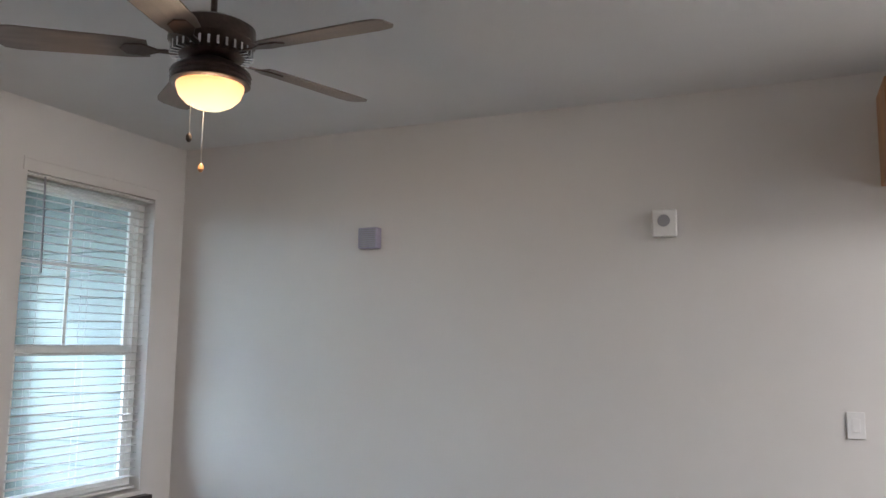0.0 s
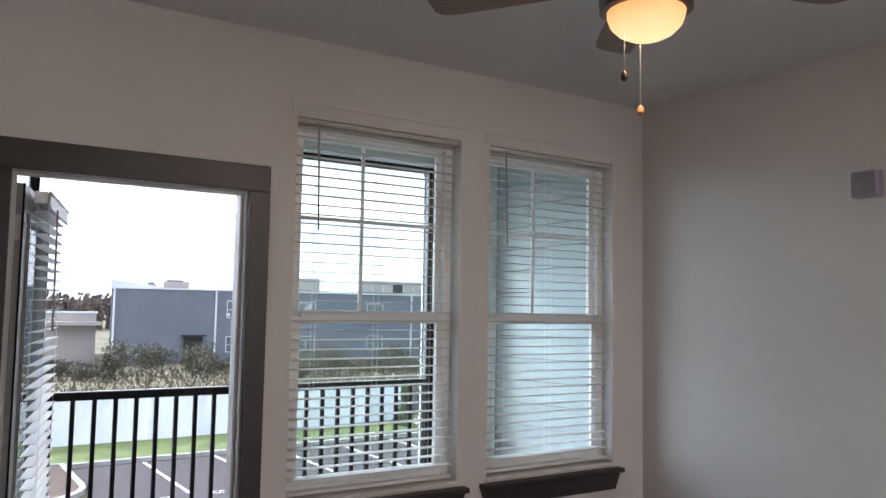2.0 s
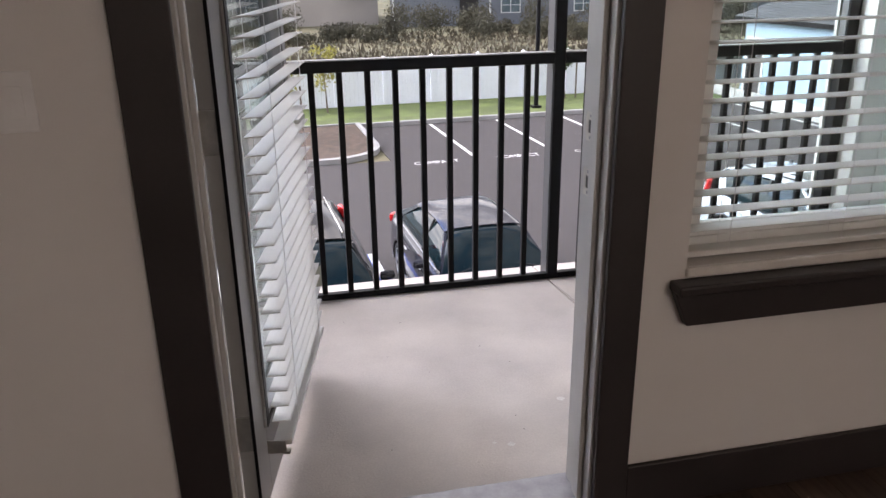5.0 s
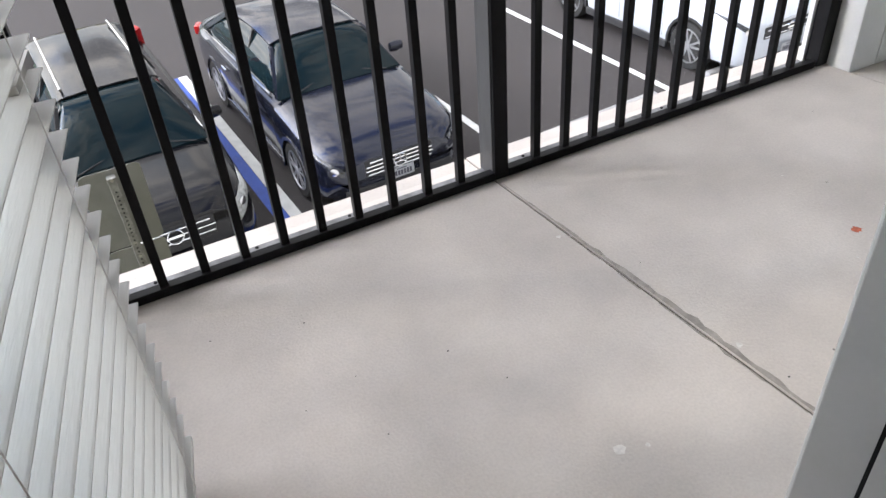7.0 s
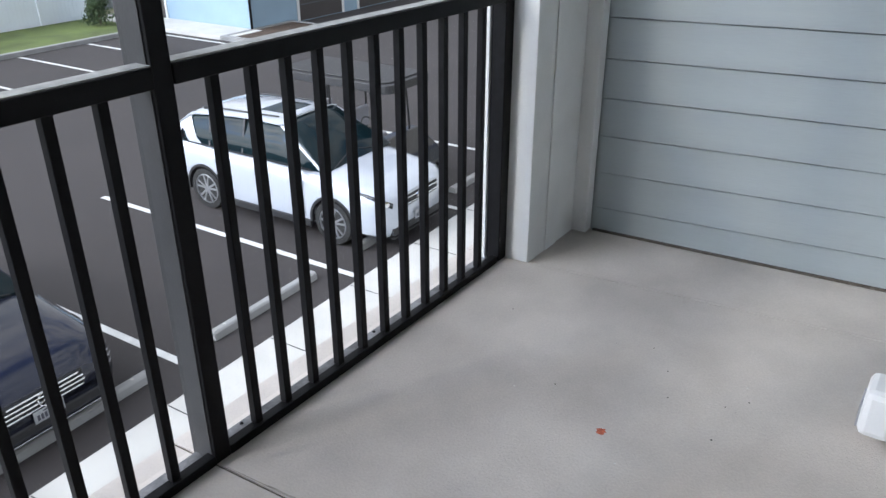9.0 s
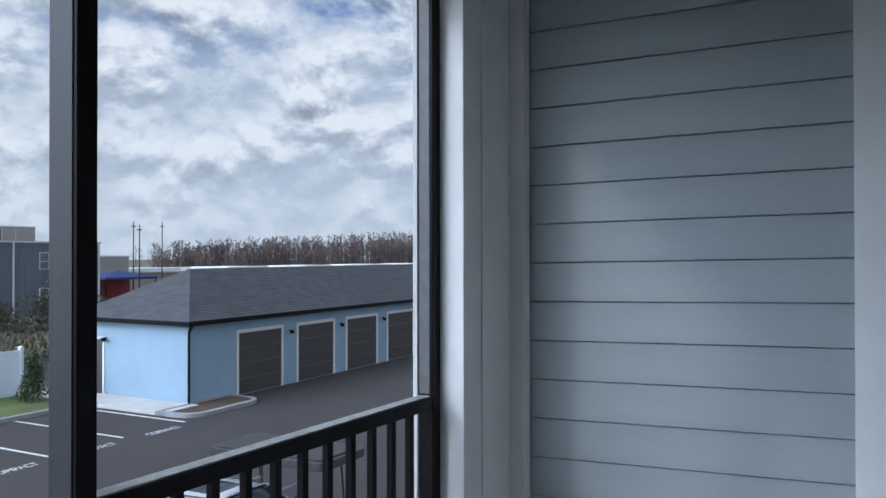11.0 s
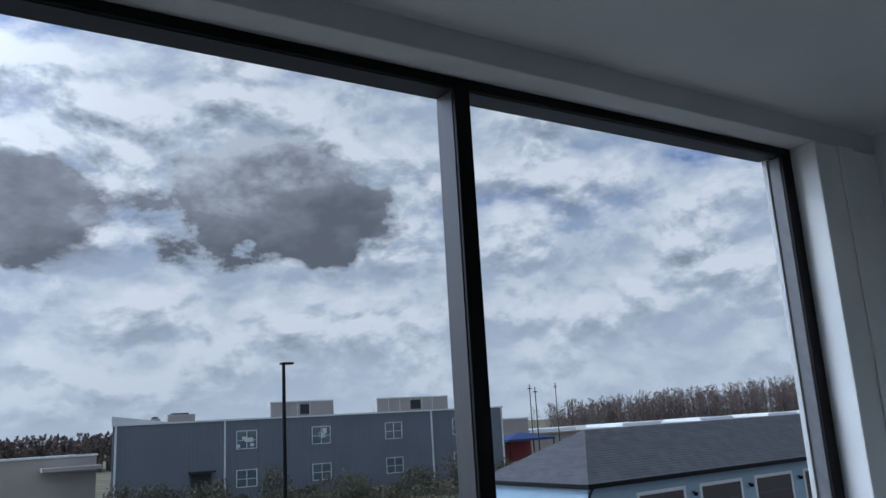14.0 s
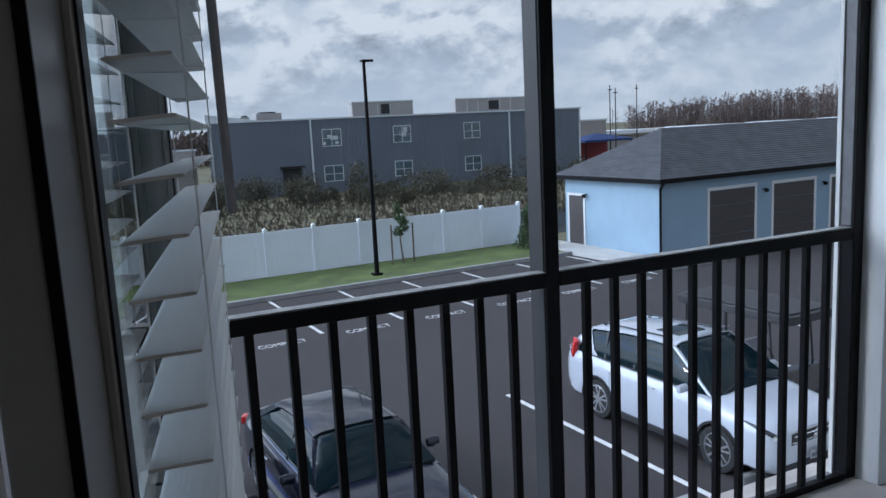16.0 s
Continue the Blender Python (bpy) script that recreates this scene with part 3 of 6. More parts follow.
boxpart("weatherstrip", (-0.004, -0.0005, -LT - 0.002, -LT + 0.006, 0.0, LH), BLACK, door, "black weatherstrip")
for z in (0.22, 1.0, 1.80):
    bm = bmesh.new()
    cyl(bm, 0.007, 0.007, z, z + 0.1, 10, pose(-0.004, 0.006, 0))
    bx(bm, -0.003, -0.001, -0.035, 0.0, z, z + 0.1)
    part("hinge", bm, STEEL, door, "steel hinge")
bm = bmesh.new()
for s in (-1, 1):
    y = 0.0 if s > 0 else -LT
    cyl(bm, 0.032, 0.028, 0, 0.010, 18, pose(LW - 0.06, y, 0.93, -90 * s))
    cyl(bm, 0.011, 0.011, 0, 0.045, 12, pose(LW - 0.06, y, 0.93, -90 * s))
    bx(bm, LW - 0.17, LW - 0.05, *(sorted((y + s * 0.040, y + s * 0.054))), 0.92, 0.94)
    cyl(bm, 0.030, 0.026, 0, 0.016, 18, pose(LW - 0.06, y, 1.07, -90 * s))
part("door_handle", bm, STEEL, door, "brushed lever handle and deadbolt", smooth=True)
bl = blind(DOOR @ pose(0.095, -LT - 0.048, 0), 0.715, 0.17, 2.015, 0.13, "white two-inch blind mounted on the open door, slats tilted open", tilt=-4, wand_to=1.43)
for x in (0.0, 0.715):
    bm = bmesh.new()
    bx(bm, x - 0.008, x - 0.004, -0.01, 0.04, 0.150, 0.19)
    bx(bm, x - 0.012, x + 0.006, -0.02, 0.0, 0.150, 0.158)
    part("hold_down_bracket", bm, STEEL, bl, "small metal bracket")

# ---- ceiling fan ----
fan = thing("ceiling_fan", pose(FAN[0], FAN[1], CZ), "bronze five-blade ceiling fan with a lit frosted bowl under the ceiling", "ceiling fan")
bm = bmesh.new()
lathe(bm, [(0.068, 0), (0.066, -0.03), (0.045, -0.055), (0.022, -0.062)], m=None)
part("canopy", bm, BRONZE, fan, smooth=True)
bm = bmesh.new()
cyl(bm, 0.011, 0.011, -0.205, -0.06, 12)
part("downrod", bm, BRONZE, fan)
bm = bmesh.new()
lathe(bm, [(0.03, -0.185), (0.11, -0.198), (0.140, -0.215), (0.143, -0.265), (0.125, -0.285), (0.10, -0.315), (0.06, -0.325)])
part("motor_housing", bm, BRONZE, fan, smooth=True)
bm = bmesh.new()
for i in range(30):
    a = 360 / 30 * i
    bx(bm, 0.106, 0.135, -0.004, 0.004, -0.312, -0.284, pose(0, 0, 0, 0, 0, a))
part("vent_fin", bm, CHROME, fan, "polished vent ribs", kind="stuff")
bm = bmesh.new()
lathe(bm, [(0.05, -0.32), (0.10, -0.345), (0.128, -0.365), (0.132, -0.375), (0.126, -0.380), (0.131, -0.39), (0.126, -0.396), (0.130, -0.405), (0.118, -0.41)])
part("light_fitter", bm, BRONZE, fan, "ribbed bronze light ring", smooth=True)
bm = bmesh.new()
lathe(bm, [(0.110, 0.0), (0.109, -0.018), (0.100, -0.045), (0.078, -0.068), (0.05, -0.082), (0.015, -0.088), (0.001, -0.089)])
bowl = part("glass_bowl", bm, BOWL, fan, "frosted amber glass bowl, lit", smooth=True)
bowl.location = (0, 0, -0.402)
bowl.visible_shadow = False
bm = bmesh.new()
outline = [(0.20, -0.048), (0.26, -0.058), (0.60, -0.068), (0.645, -0.060), (0.662, -0.035), (0.662, 0.035), (0.645, 0.060), (0.60, 0.068), (0.26, 0.058), (0.20, 0.048)]
prism(bm, outline, -0.003, 0.003, "z")
blade_me = mesh("blade", bm, BLADE, 0.0015)
bm = bmesh.new()
prism(bm, [(0.11, -0.012), (0.17, -0.010), (0.215, -0.035), (0.27, -0.030), (0.29, 0.0), (0.27, 0.030), (0.215, 0.035), (0.17, 0.010), (0.11, 0.012)], -0.009, -0.003, "z")
arm_me = mesh("blade_arm", bm, BRONZE, 0.002)
for th in (50, -22, -94, -166, -238):
    for nm, me in (("blade", blade_me), ("blade_arm", arm_me)):
        o = new(nm, me)
        o.parent = fan
        o.matrix_basis = pose(0, 0, -0.30, 0, 0, -68.3 + th) @ pose(0, 0, 0, 11)
for dx, dy, z1, nm in ((0.03, 0.05, -0.665, "pull_chain"), (-0.055, 0.03, -0.585, "pull_chain")):
    bm = bmesh.new()
    rod(bm, (dx, dy, -0.40), (dx, dy, z1), 0.0016, 6)
    c = part(nm, bm, STEEL, fan, "thin metal pull chain")
    bm = bmesh.new()
    lathe(bm, [(0.003, z1 + 0.004), (0.009, z1 - 0.004), (0.010, z1 - 0.018), (0.004, z1 - 0.026)], 12, pose(dx, dy, 0))
    part("pull_knob", bm, CABW if dx > 0 else BRONZE, c, "wooden pull knob" if dx > 0 else "bronze pull knob", smooth=True)

# ---- things on the walls ----
chime = thing("alarm_box", pose(4.115, -1.405, 2.18), "small lavender-grey ribbed plastic box on the wall", "wall box")
boxpart("housing", (-0.055, 0, -0.062, 0.062, -0.060, 0.060), LAV, chime, bevel=0.006)
for i in range(9):
    boxpart("rib", (-0.060, -0.055, -0.052, 0.052, -0.052 + i * 0.012, -0.046 + i * 0.012), GREYP, chime)
det = thing("alarm_horn", pose(4.115, -3.05, 2.18), "white square alarm horn with a round grille on the wall", "alarm")
boxpart("housing", (-0.05, 0, -0.058, 0.058, -0.068, 0.068), PLASTIC, det, bevel=0.008)
bm = bmesh.new()
lathe(bm, [(0.030, 0), (0.030, 0.004), (0.022, 0.008), (0.010, 0.009)], 20, pose(-0.05, 0.0, 0.01, 0, -90))
part("grille", bm, GREYP, det, "round grey grille", smooth=True)


def wallplate(name, m, label, toggles):
    t = thing(name, m, label, "wall plate")
    boxpart("cover", (-0.006, 0, -0.036, 0.036, -0.058, 0.058), PLASTIC, t, bevel=0.002)
    for z in toggles:
        boxpart("rocker" if len(toggles) == 1 else "socket", (-0.009, -0.006, -0.016, 0.016, z - (0.03 if len(toggles) == 1 else 0.014), z + (0.03 if len(toggles) == 1 else 0.014)), PLASTIC, t, bevel=0.001)
    return t


wallplate("thermostat", pose(4.115, -3.84, 1.245), "white thermostat plate on the warm white wall", (0.0,))
wallplate("light_switch", pose(0.42, -0.001, 1.18, 0, 0, 90), "white light switch beside the door casing", (0.0,))
wallplate("power_outlet", pose(3.2, -0.001, 0.41, 0, 0, 90), "white power outlet under the window", (-0.02, 0.02))
cab = thing("wall_cabinet", pose(4.114, -4.45, 2.30), "warm wood wall cabinet hanging on the side wall", "cabinet")
boxpart("body", (-0.31, 0, -0.46, 0.46, 0, 0.41), CABW, cab, bevel=0.003)
for s in (-1, 1):
    d = boxpart("door", (-0.33, -0.31, min(s * 0.455, s * 0.003), max(s * 0.455, s * 0.003), 0.005, 0.405), CABW, cab, bevel=0.003)
    bm = bmesh.new()
    rod(bm, (-0.345, s * 0.04, 0.05), (-0.345, s * 0.04, 0.15), 0.005)
    part("handle", bm, STEEL, d)

# ---- balcony ----
BF = -0.03
Y1 = 1.68
bm = bmesh.new()
for pts, z in (([(-2.9, YO), (2.238, YO), (2.118, 1.86), (-2.9, 1.86)], BF), ([(2.247, YO), (3.846, YO), (3.626, 1.86), (2.127, 1.86)], BF), ([(3.856, YO), (4.55, YO), (4.55, 1.86), (3.636, 1.86)], BF - 0.003), ([(2.20, YO + 0.01), (2.20, 0.16), (2.10, 1.84), (2.10, 1.85)], BF - 0.030)):
    prism(bm, pts, -0.25, z, "z")
structure("balcony_floor", bm, CONC, "pale broom-finished concrete balcony floor", 0.003)
bm = bmesh.new()
prism(bm, [(2.237, YO + 0.01), (2.248, YO + 0.01), (2.128, 1.85), (2.117, 1.85)], BF - 0.05, BF - 0.006, "z")
prism(bm, [(3.845, YO + 0.01), (3.857, YO + 0.01), (3.637, 1.85), (3.625, 1.85)], BF - 0.05, BF - 0.006, "z")
structure("balcony_joint", bm, DIRT_SHADE, "dirty control joint in the concrete")
bm = bmesh.new()
rs = random.Random(41)
pts_l, pts_r = [], []
for i in range(46):
    y = 0.2 + 1.45 * i / 45
    x = 2.2425 - 0.12 * (y - YO) / (1.86 - YO)
    w = 0.005 + 0.028 * (1 - abs(y - 0.85) / 0.9) * rs.uniform(0.5, 1.0)
    pts_l.append((x - w * rs.uniform(0.2, 0.6), y)), pts_r.append((x + w, y))
for i in range(45):
    for side in (pts_l, pts_r):
        a, c = side[i], side[i + 1]
        xa, xb = 2.2425 - 0.12 * (a[1] - YO) / (1.86 - YO), 2.2425 - 0.12 * (c[1] - YO) / (1.86 - YO)
        s = 0.0056 if side is pts_r else -0.0056
        if abs(a[0] - xa) > abs(s) and abs(c[0] - xb) > abs(s):
            bm.faces.new([bm.verts.new((*p, BF + 0.0008)) for p in ((xa + s, a[1]), a, c, (xb + s, c[1]))])
st = new("dirt_streak", mesh("dirt_streak", bm, DIRT2))
tagged(st, "grey dirt washed along the floor joint", "stain")
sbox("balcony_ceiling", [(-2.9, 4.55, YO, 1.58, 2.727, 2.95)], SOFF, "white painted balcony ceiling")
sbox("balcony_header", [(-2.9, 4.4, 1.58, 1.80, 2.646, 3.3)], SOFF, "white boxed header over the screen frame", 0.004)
sbox("column_1", [(3.66, 4.13, 1.58, 1.80, -0.25, 2.645)], TRIMW, "white boxed corner column", 0.004)
sbox("column_trim", [(4.06, 4.118, 1.512, 1.579, BF, 2.726), (3.80, 3.90, 1.572, 1.5795, BF, 2.645), (4.19, 4.250, 0.182, 0.305, BF, 2.726)], TRIMW, "white corner board", 0.003)
ENDM = pose(4.12, 1.505, 0, 0, 0, 5.5) @ pose(-4.12, -1.505, 0)
end_wall = sbox("wall_balcony_end", [(4.14, 4.40, YO, 1.95, -0.25, 2.95)], SIDE, "sage lap siding wall")
bpy.data.objects["wall_balcony_end"].matrix_basis = ENDM
# dark strip paints the shadow under the lowest board, with floor-edge dirt
sbox("floor_edge_gap", [(4.106, 4.1185, 0.2, 1.50, BF - 0.002, BF + 0.006)], DIRT_SHADE, "dark strip painting gap shadow and dirt along the siding foot")
bpy.data.objects["floor_edge_gap"].matrix_basis = ENDM
sbox("wall_balcony_left", [(-2.9, -2.75, YO, 1.95, -0.25, 2.95)], SIDE, "sage lap siding wall")
sbox("wall_exterior_skin", [(-2.9, 0.60, YO + 0.001, YO + 0.01, -0.25, 2.726), (1.76, 1.80, YO + 0.001, YO + 0.01, -0.25, 2.726), (0.60, 1.76, YO + 0.001, YO + 0.01, 2.20, 2.726), (2.86, 2.91, YO + 0.001, YO + 0.01, -0.25, 2.726), (3.95, 4.2, YO + 0.001, YO + 0.01, -0.25, 2.726),
    (1.80, 2.86, YO + 0.001, YO + 0.01, -0.25, 0.62), (2.91, 3.95, YO + 0.001, YO + 0.01, -0.25, 0.62), (1.80, 3.95, YO + 0.001, YO + 0.01, 2.53, 2.726)], SIDE, "sage siding on the house wall")
sbox("brickmould", [(0.60, 0.714, YO + 0.0015, YO + 0.018, 0, 2.20), (1.653, 1.76, YO + 0.0015, YO + 0.018, 0, 2.20), (0.714, 1.653, YO + 0.0015, YO + 0.018, 2.098, 2.20)] +
    [b for a, c in (W1, W2) for b in ((a - 0.06, a - 0.001, YO + 0.0015, YO + 0.018, 0.62, 2.53), (c + 0.001, c + 0.06, YO + 0.0015, YO + 0.018, 0.62, 2.53), (a, c, YO + 0.0015, YO + 0.018, WT + 0.001, 2.53), (a, c, YO + 0.0015, YO + 0.018, 0.62, WB - 0.001))], TRIMW, "white exterior trim", 0.003)

# screen frame and railing
PW, PD = 0.051, 0.095
fr = tagged(new("screen_frame"), "black aluminium balcony screen frame", kind="structure")
posts = (2.135, 0.897, -0.338, -1.590, -2.75)
for x in posts:
    boxpart("post", (x, x + PW, Y1, Y1 + PD, BF, 2.6135), BLACK, fr, bevel=0.003)
    # added grey sheet: sky light on the black post's side, put in as colour
    boxpart("screen_track", (x - 0.003, x - 0.0005, Y1 + 0.012, Y1 + PD - 0.004, BF, 2.608), DGREY, fr, "grey facing painting the sky-lit side of the post")
boxpart("post", (3.600, 3.658, Y1, Y1 + 0.06, BF, 2.6135), BLACK, fr, bevel=0.003)
# same painted side light on the end post, only above the rail
boxpart("screen_track", (3.5965, 3.5995, Y1 + 0.012, Y1 + 0.057, 1.05, 2.608), LITSIDE, fr, "grey facing painting the sky-lit side of the end post")
boxpart("frame_head", (3.5885, 3.658, Y1, Y1 + 0.0600, 2.614, 2.645), BLACK, fr, bevel=0.003)
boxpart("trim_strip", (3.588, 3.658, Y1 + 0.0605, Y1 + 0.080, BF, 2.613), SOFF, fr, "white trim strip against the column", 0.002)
edges = sorted(posts) + [3.588]
rail = thing("balcony_railing", pose(0, 0, 0), "black metal balcony railing with square balusters on the concrete edge", "railing")
bm = bmesh.new()
bx(bm, -0.0125, 0.0125, 0, 0.025, BF + 0.03, 0.995)
bal_me = mesh("baluster", bm, BLACK, 0.002)
for a, b in zip(edges, edges[1:]):
    a += PW
    boxpart("top_rail", (a, b, Y1 - 0.004, Y1 + 0.048, 0.995, 1.042), BLACK, rail, bevel=0.003)
    # thin pale strip stands in for the sky reflected on the rail top
    boxpart("rail_cap", (a, b, Y1 + 0.002, Y1 + 0.047, 1.0425, 1.046), GALV, rail, "pale strip painting the sky's sheen on the rail top")
    boxpart("bottom_rail", (a, b, Y1 - 0.002, Y1 + 0.03, BF + 0.001, BF + 0.030), BLACK, rail, bevel=0.002)
    boxpart("flashing", (a, b, Y1 + 0.032, Y1 + 0.082, BF + 0.001, BF + 0.008), FLASH, rail, "mill-finish aluminium flashing strip", 0.001)
    boxpart("frame_head", (a - PW, b, Y1, Y1 + PD, 2.614, 2.645), BLACK, fr, bevel=0.003)
    boxpart("screen_track", (a, b, Y1 + 0.012, Y1 + PD - 0.004, 2.6115, 2.6135), DGREY, fr, "grey facing under the head")
    n = max(3, round((b - a) / 0.1195))
    for i in range(1, n):
        o = new("baluster", bal_me)
        o.parent, o.location = rail, (a + (b - a) * i / n, Y1 + 0.008, 0)
    for i in range(int((b - a) / 0.30)):
        bm = bmesh.new()
        cyl(bm, 0.006, 0.004, 0, 0.004, 8, pose(a + 0.1 + 0.30 * i, Y1 + 0.07, BF + 0.008))
        part("screw", bm, BLACK, rail, "dark hex screw")
    bm = bmesh.new()
    vs = [bm.verts.new(c) for c in ((a, Y1 + 0.075, 0.0), (b, Y1 + 0.075, 0.0), (b, Y1 + 0.075, 2.614), (a, Y1 + 0.075, 2.614))]
    bm.faces.new(vs)
    s = part("screen_mesh", bm, SCREEN, fr, "fine grey insect screen")

# balcony fittings
sp = thing("sprinkler", ENDM @ pose(4.118, 0.60, 2.650), "white sidewall sprinkler on a square trim block high on the siding", "sprinkler")
boxpart("trim_block", (-0.035, 0, -0.10, 0.10, -0.09, 0.089), TRIMW, sp, bevel=0.003)
bm = bmesh.new()
lathe(bm, [(0.036, 0), (0.036, 0.006), (0.026, 0.012), (0.018, 0.012)], 20, pose(-0.035, 0, 0.0, 0, -90))
part("escutcheon", bm, PLASTIC, sp, smooth=True)
bm = bmesh.new()
for a in range(4):
    bx(bm, -0.062, -0.046, -0.018, 0.018, -0.003, 0.003, pose(0, 0, 0, a * 45))
part("deflector", bm, BRONZE, sp, "dark slotted deflector")
oc = thing("outlet_cover", pose(3.24, YO + 0.02, 0.0), "clear plastic weatherproof outlet cover low on the house wall", "outlet cover")
boxpart("base", (-0.06, 0.06, 0, 0.03, 0.0, 0.16), GREYP, oc, bevel=0.004)
boxpart("hood", (-0.065, 0.065, 0.031, 0.12, 0.02, 0.165), PLASTIC, oc, "milky plastic hood", 0.02)
for i in range(5):
    boxpart("rib", (-0.045 + i * 0.02, -0.038 + i * 0.02, 0.12, 0.126, 0.035, 0.11), GREYP, oc, bevel=0.001)


def blot(name, x, y, r, material, label, seed, n=14):
    rnd = random.Random(seed)
    bm = bmesh.new()
    ring = [bm.verts.new((r * rnd.uniform(0.5, 1.1) * math.cos(2 * math.pi * i / n), r * rnd.uniform(0.5, 1.1) * math.sin(2 * math.pi * i / n), 0)) for i in range(n)]
    top = bm.verts.new((0, 0, 0.0012))
    for i in range(n):
        bm.faces.new((ring[i], ring[(i + 1) % n], top))
    ob = new(name, mesh(name, bm, material))
    ob.matrix_basis = pose(x, y, BF + 0.0006)
    return tagged(ob, label, "stain", name + "s")


blot("rust_spot", 2.853, 0.886, 0.018, RUST, "orange rust spot on the pale concrete", 3)
for i, (x, y, r) in enumerate(((1.80, 0.62, 0.016), (1.86, 0.60, 0.008), (2.13, 1.318, 0.008), (2.16, 1.30, 0.004), (2.24, 0.72, 0.010), (2.75, 0.80, 0.004), (1.55, 0.40, 0.014), (1.5, 0.42, 0.007), (2.9, 1.2, 0.004), (3.3, 0.6, 0.005))):
    blot("paint_speck", x, y, r, SPLAT, "white paint speck on the concrete", 20 + i, 9)
for i in range(26):
    rnd = random.Random(100 + i)
    blot("dirt_speck", rnd.uniform(1.05, 3.4), rnd.uniform(0.35, 1.6), rnd.uniform(0.0015, 0.004), CARPL, "dark grit on the concrete", 200 + i, 6)

# ---- the lot ----
gm = bmesh.new()
bx(gm, -600, 700, 4.0, 900, -0.3, -0.03, Matrix.Translation((0, 0, G)))
gr = structure("ground", gm, FIELD, "rough brown and green field")
gr.matrix_basis = EXT


def flat(name, boxes, material, label, bevel=0.0):
    bm = bmesh.new()
    for u0, u1, v0, v1, z0, z1 in boxes:
        bx(bm, u0, u1, v0, v1, G + z0, G + z1)
    ob = structure(name, bm, material, label, bevel)
    ob.matrix_basis = EXT
    return ob


bm = bmesh.new()
bx(bm, -700, 800, -700, 4.05, G - 0.31, G - 0.04)
structure("ground_near", bm, FIELD, "field round the house")
flat("road", [(-40, 70, 6.275, 18.9, -0.02, 0.0), (4.62, 20.3, 18.9, 23.55, -0.02, 0.0), (20.3, 70, 18.9, 20.4, -0.02, 0.0)], ASPH, "dark grey asphalt car park")
flat("pavement", [(-40, 70, 4.06, 6.27, -0.02, 0.10)], PAVE, "pale concrete sidewalk", 0.01)
flat("joint_lines", [(-1.2 + 1.5 * i, -1.185 + 1.5 * i, 4.1, 6.25, 0.1, 0.1008) for i in range(12)], CARPL, "dark sidewalk joints")
flat("lawn", [(-40, 19.0, 23.72, 27.2, -0.02, 0.09)], GRASS, "green mown grass strip")
flat("kerb_far", [(4.62, 18.9, 23.55, 23.72, -0.02, 0.14)], KERB, "pale concrete kerb", 0.015)
flat("garage_apron", [(18.9, 20.4, 19.9, 27.2, -0.02, 0.12)], PAVE, "pale concrete walk beside the garage", 0.01)


def island(name, u0, u1, v0, v1, r, fill, corners, label):
    def ring(d):
        out = []
        for cu, cv, a0, on in ((u1, v0, -90, corners[0]), (u1, v1, 0, corners[1]), (u0, v1, 90, corners[2]), (u0, v0, 180, corners[3])):
            rr = max(0.02, r - d) if on else 0.02
            su, sv = (1 if cu == u1 else -1), (1 if cv == v1 else -1)
            c = (cu - su * (d + rr), cv - sv * (d + rr))
            for k in range(7):
                a = radians(a0 + 15 * k)
                out.append((c[0] + rr * math.cos(a), c[1] + rr * math.sin(a)))
        return out
    o, i = ring(0), ring(0.16)
    bm = bmesh.new()
    n = len(o)
    lay = [[bm.verts.new((*p, G + z)) for p in pts] for pts, z in ((o, -0.02), (o, 0.13), (i, 0.14), (i, 0.0))]
    for a, b in zip(lay, lay[1:]):
        for k in range(n):
            j = (k + 1) % n
            bm.faces.new((a[k], a[j], b[j], b[k]))
    kb = structure("kerb_" + name, bm, KERB, "tan concrete kerb round a planting bed", 0.0)
    kb.matrix_basis = EXT
    bm = bmesh.new()
    prism(bm, i, G - 0.02, G + 0.10, "z")
    f = structure("bed_" + name, bm, fill, label)
    f.matrix_basis = EXT


island("west", -6.0, 4.62, 18.95, 23.9, 1.6, MULCH, (True, False, False, False), "brown mulch bed with thin grass")
island("garage", 18.9, 22.4, 18.7, 20.35, 0.75, MULCH, (True, False, False, True), "brown mulch bed at the garage corner")

lines = [(u - 0.05, u + 0.05, 6.34, 11.9, 0.001, 0.004) for u in (5.5, 8.2, 10.95, 13.7)]
lines += [(2.695, 2.83, 6.34, 11.9, 0.001, 0.004), (0.0, 0.135, 6.34, 11.9, 0.001, 0.004)]
lines += [(6.92 + 2.33 * k - 0.05, 6.92 + 2.33 * k + 0.05, 18.65, 23.5, 0.001, 0.004) for k in range(0, 6)]
lines += [(u - 0.05, u + 0.05, 11.5 - 9 * 0, 12.0, 0.001, 0.004) for u in (16.5,)]
flat("road_marking_white", lines, PAINTW, "white painted parking lines")
flat("road_marking_blue", [(2.54, 2.69, 6.34, 11.9, 0.001, 0.004), (-0.14, -0.005, 6.34, 11.9, 0.001, 0.004)], PAINTB, "blue painted accessible-bay line")
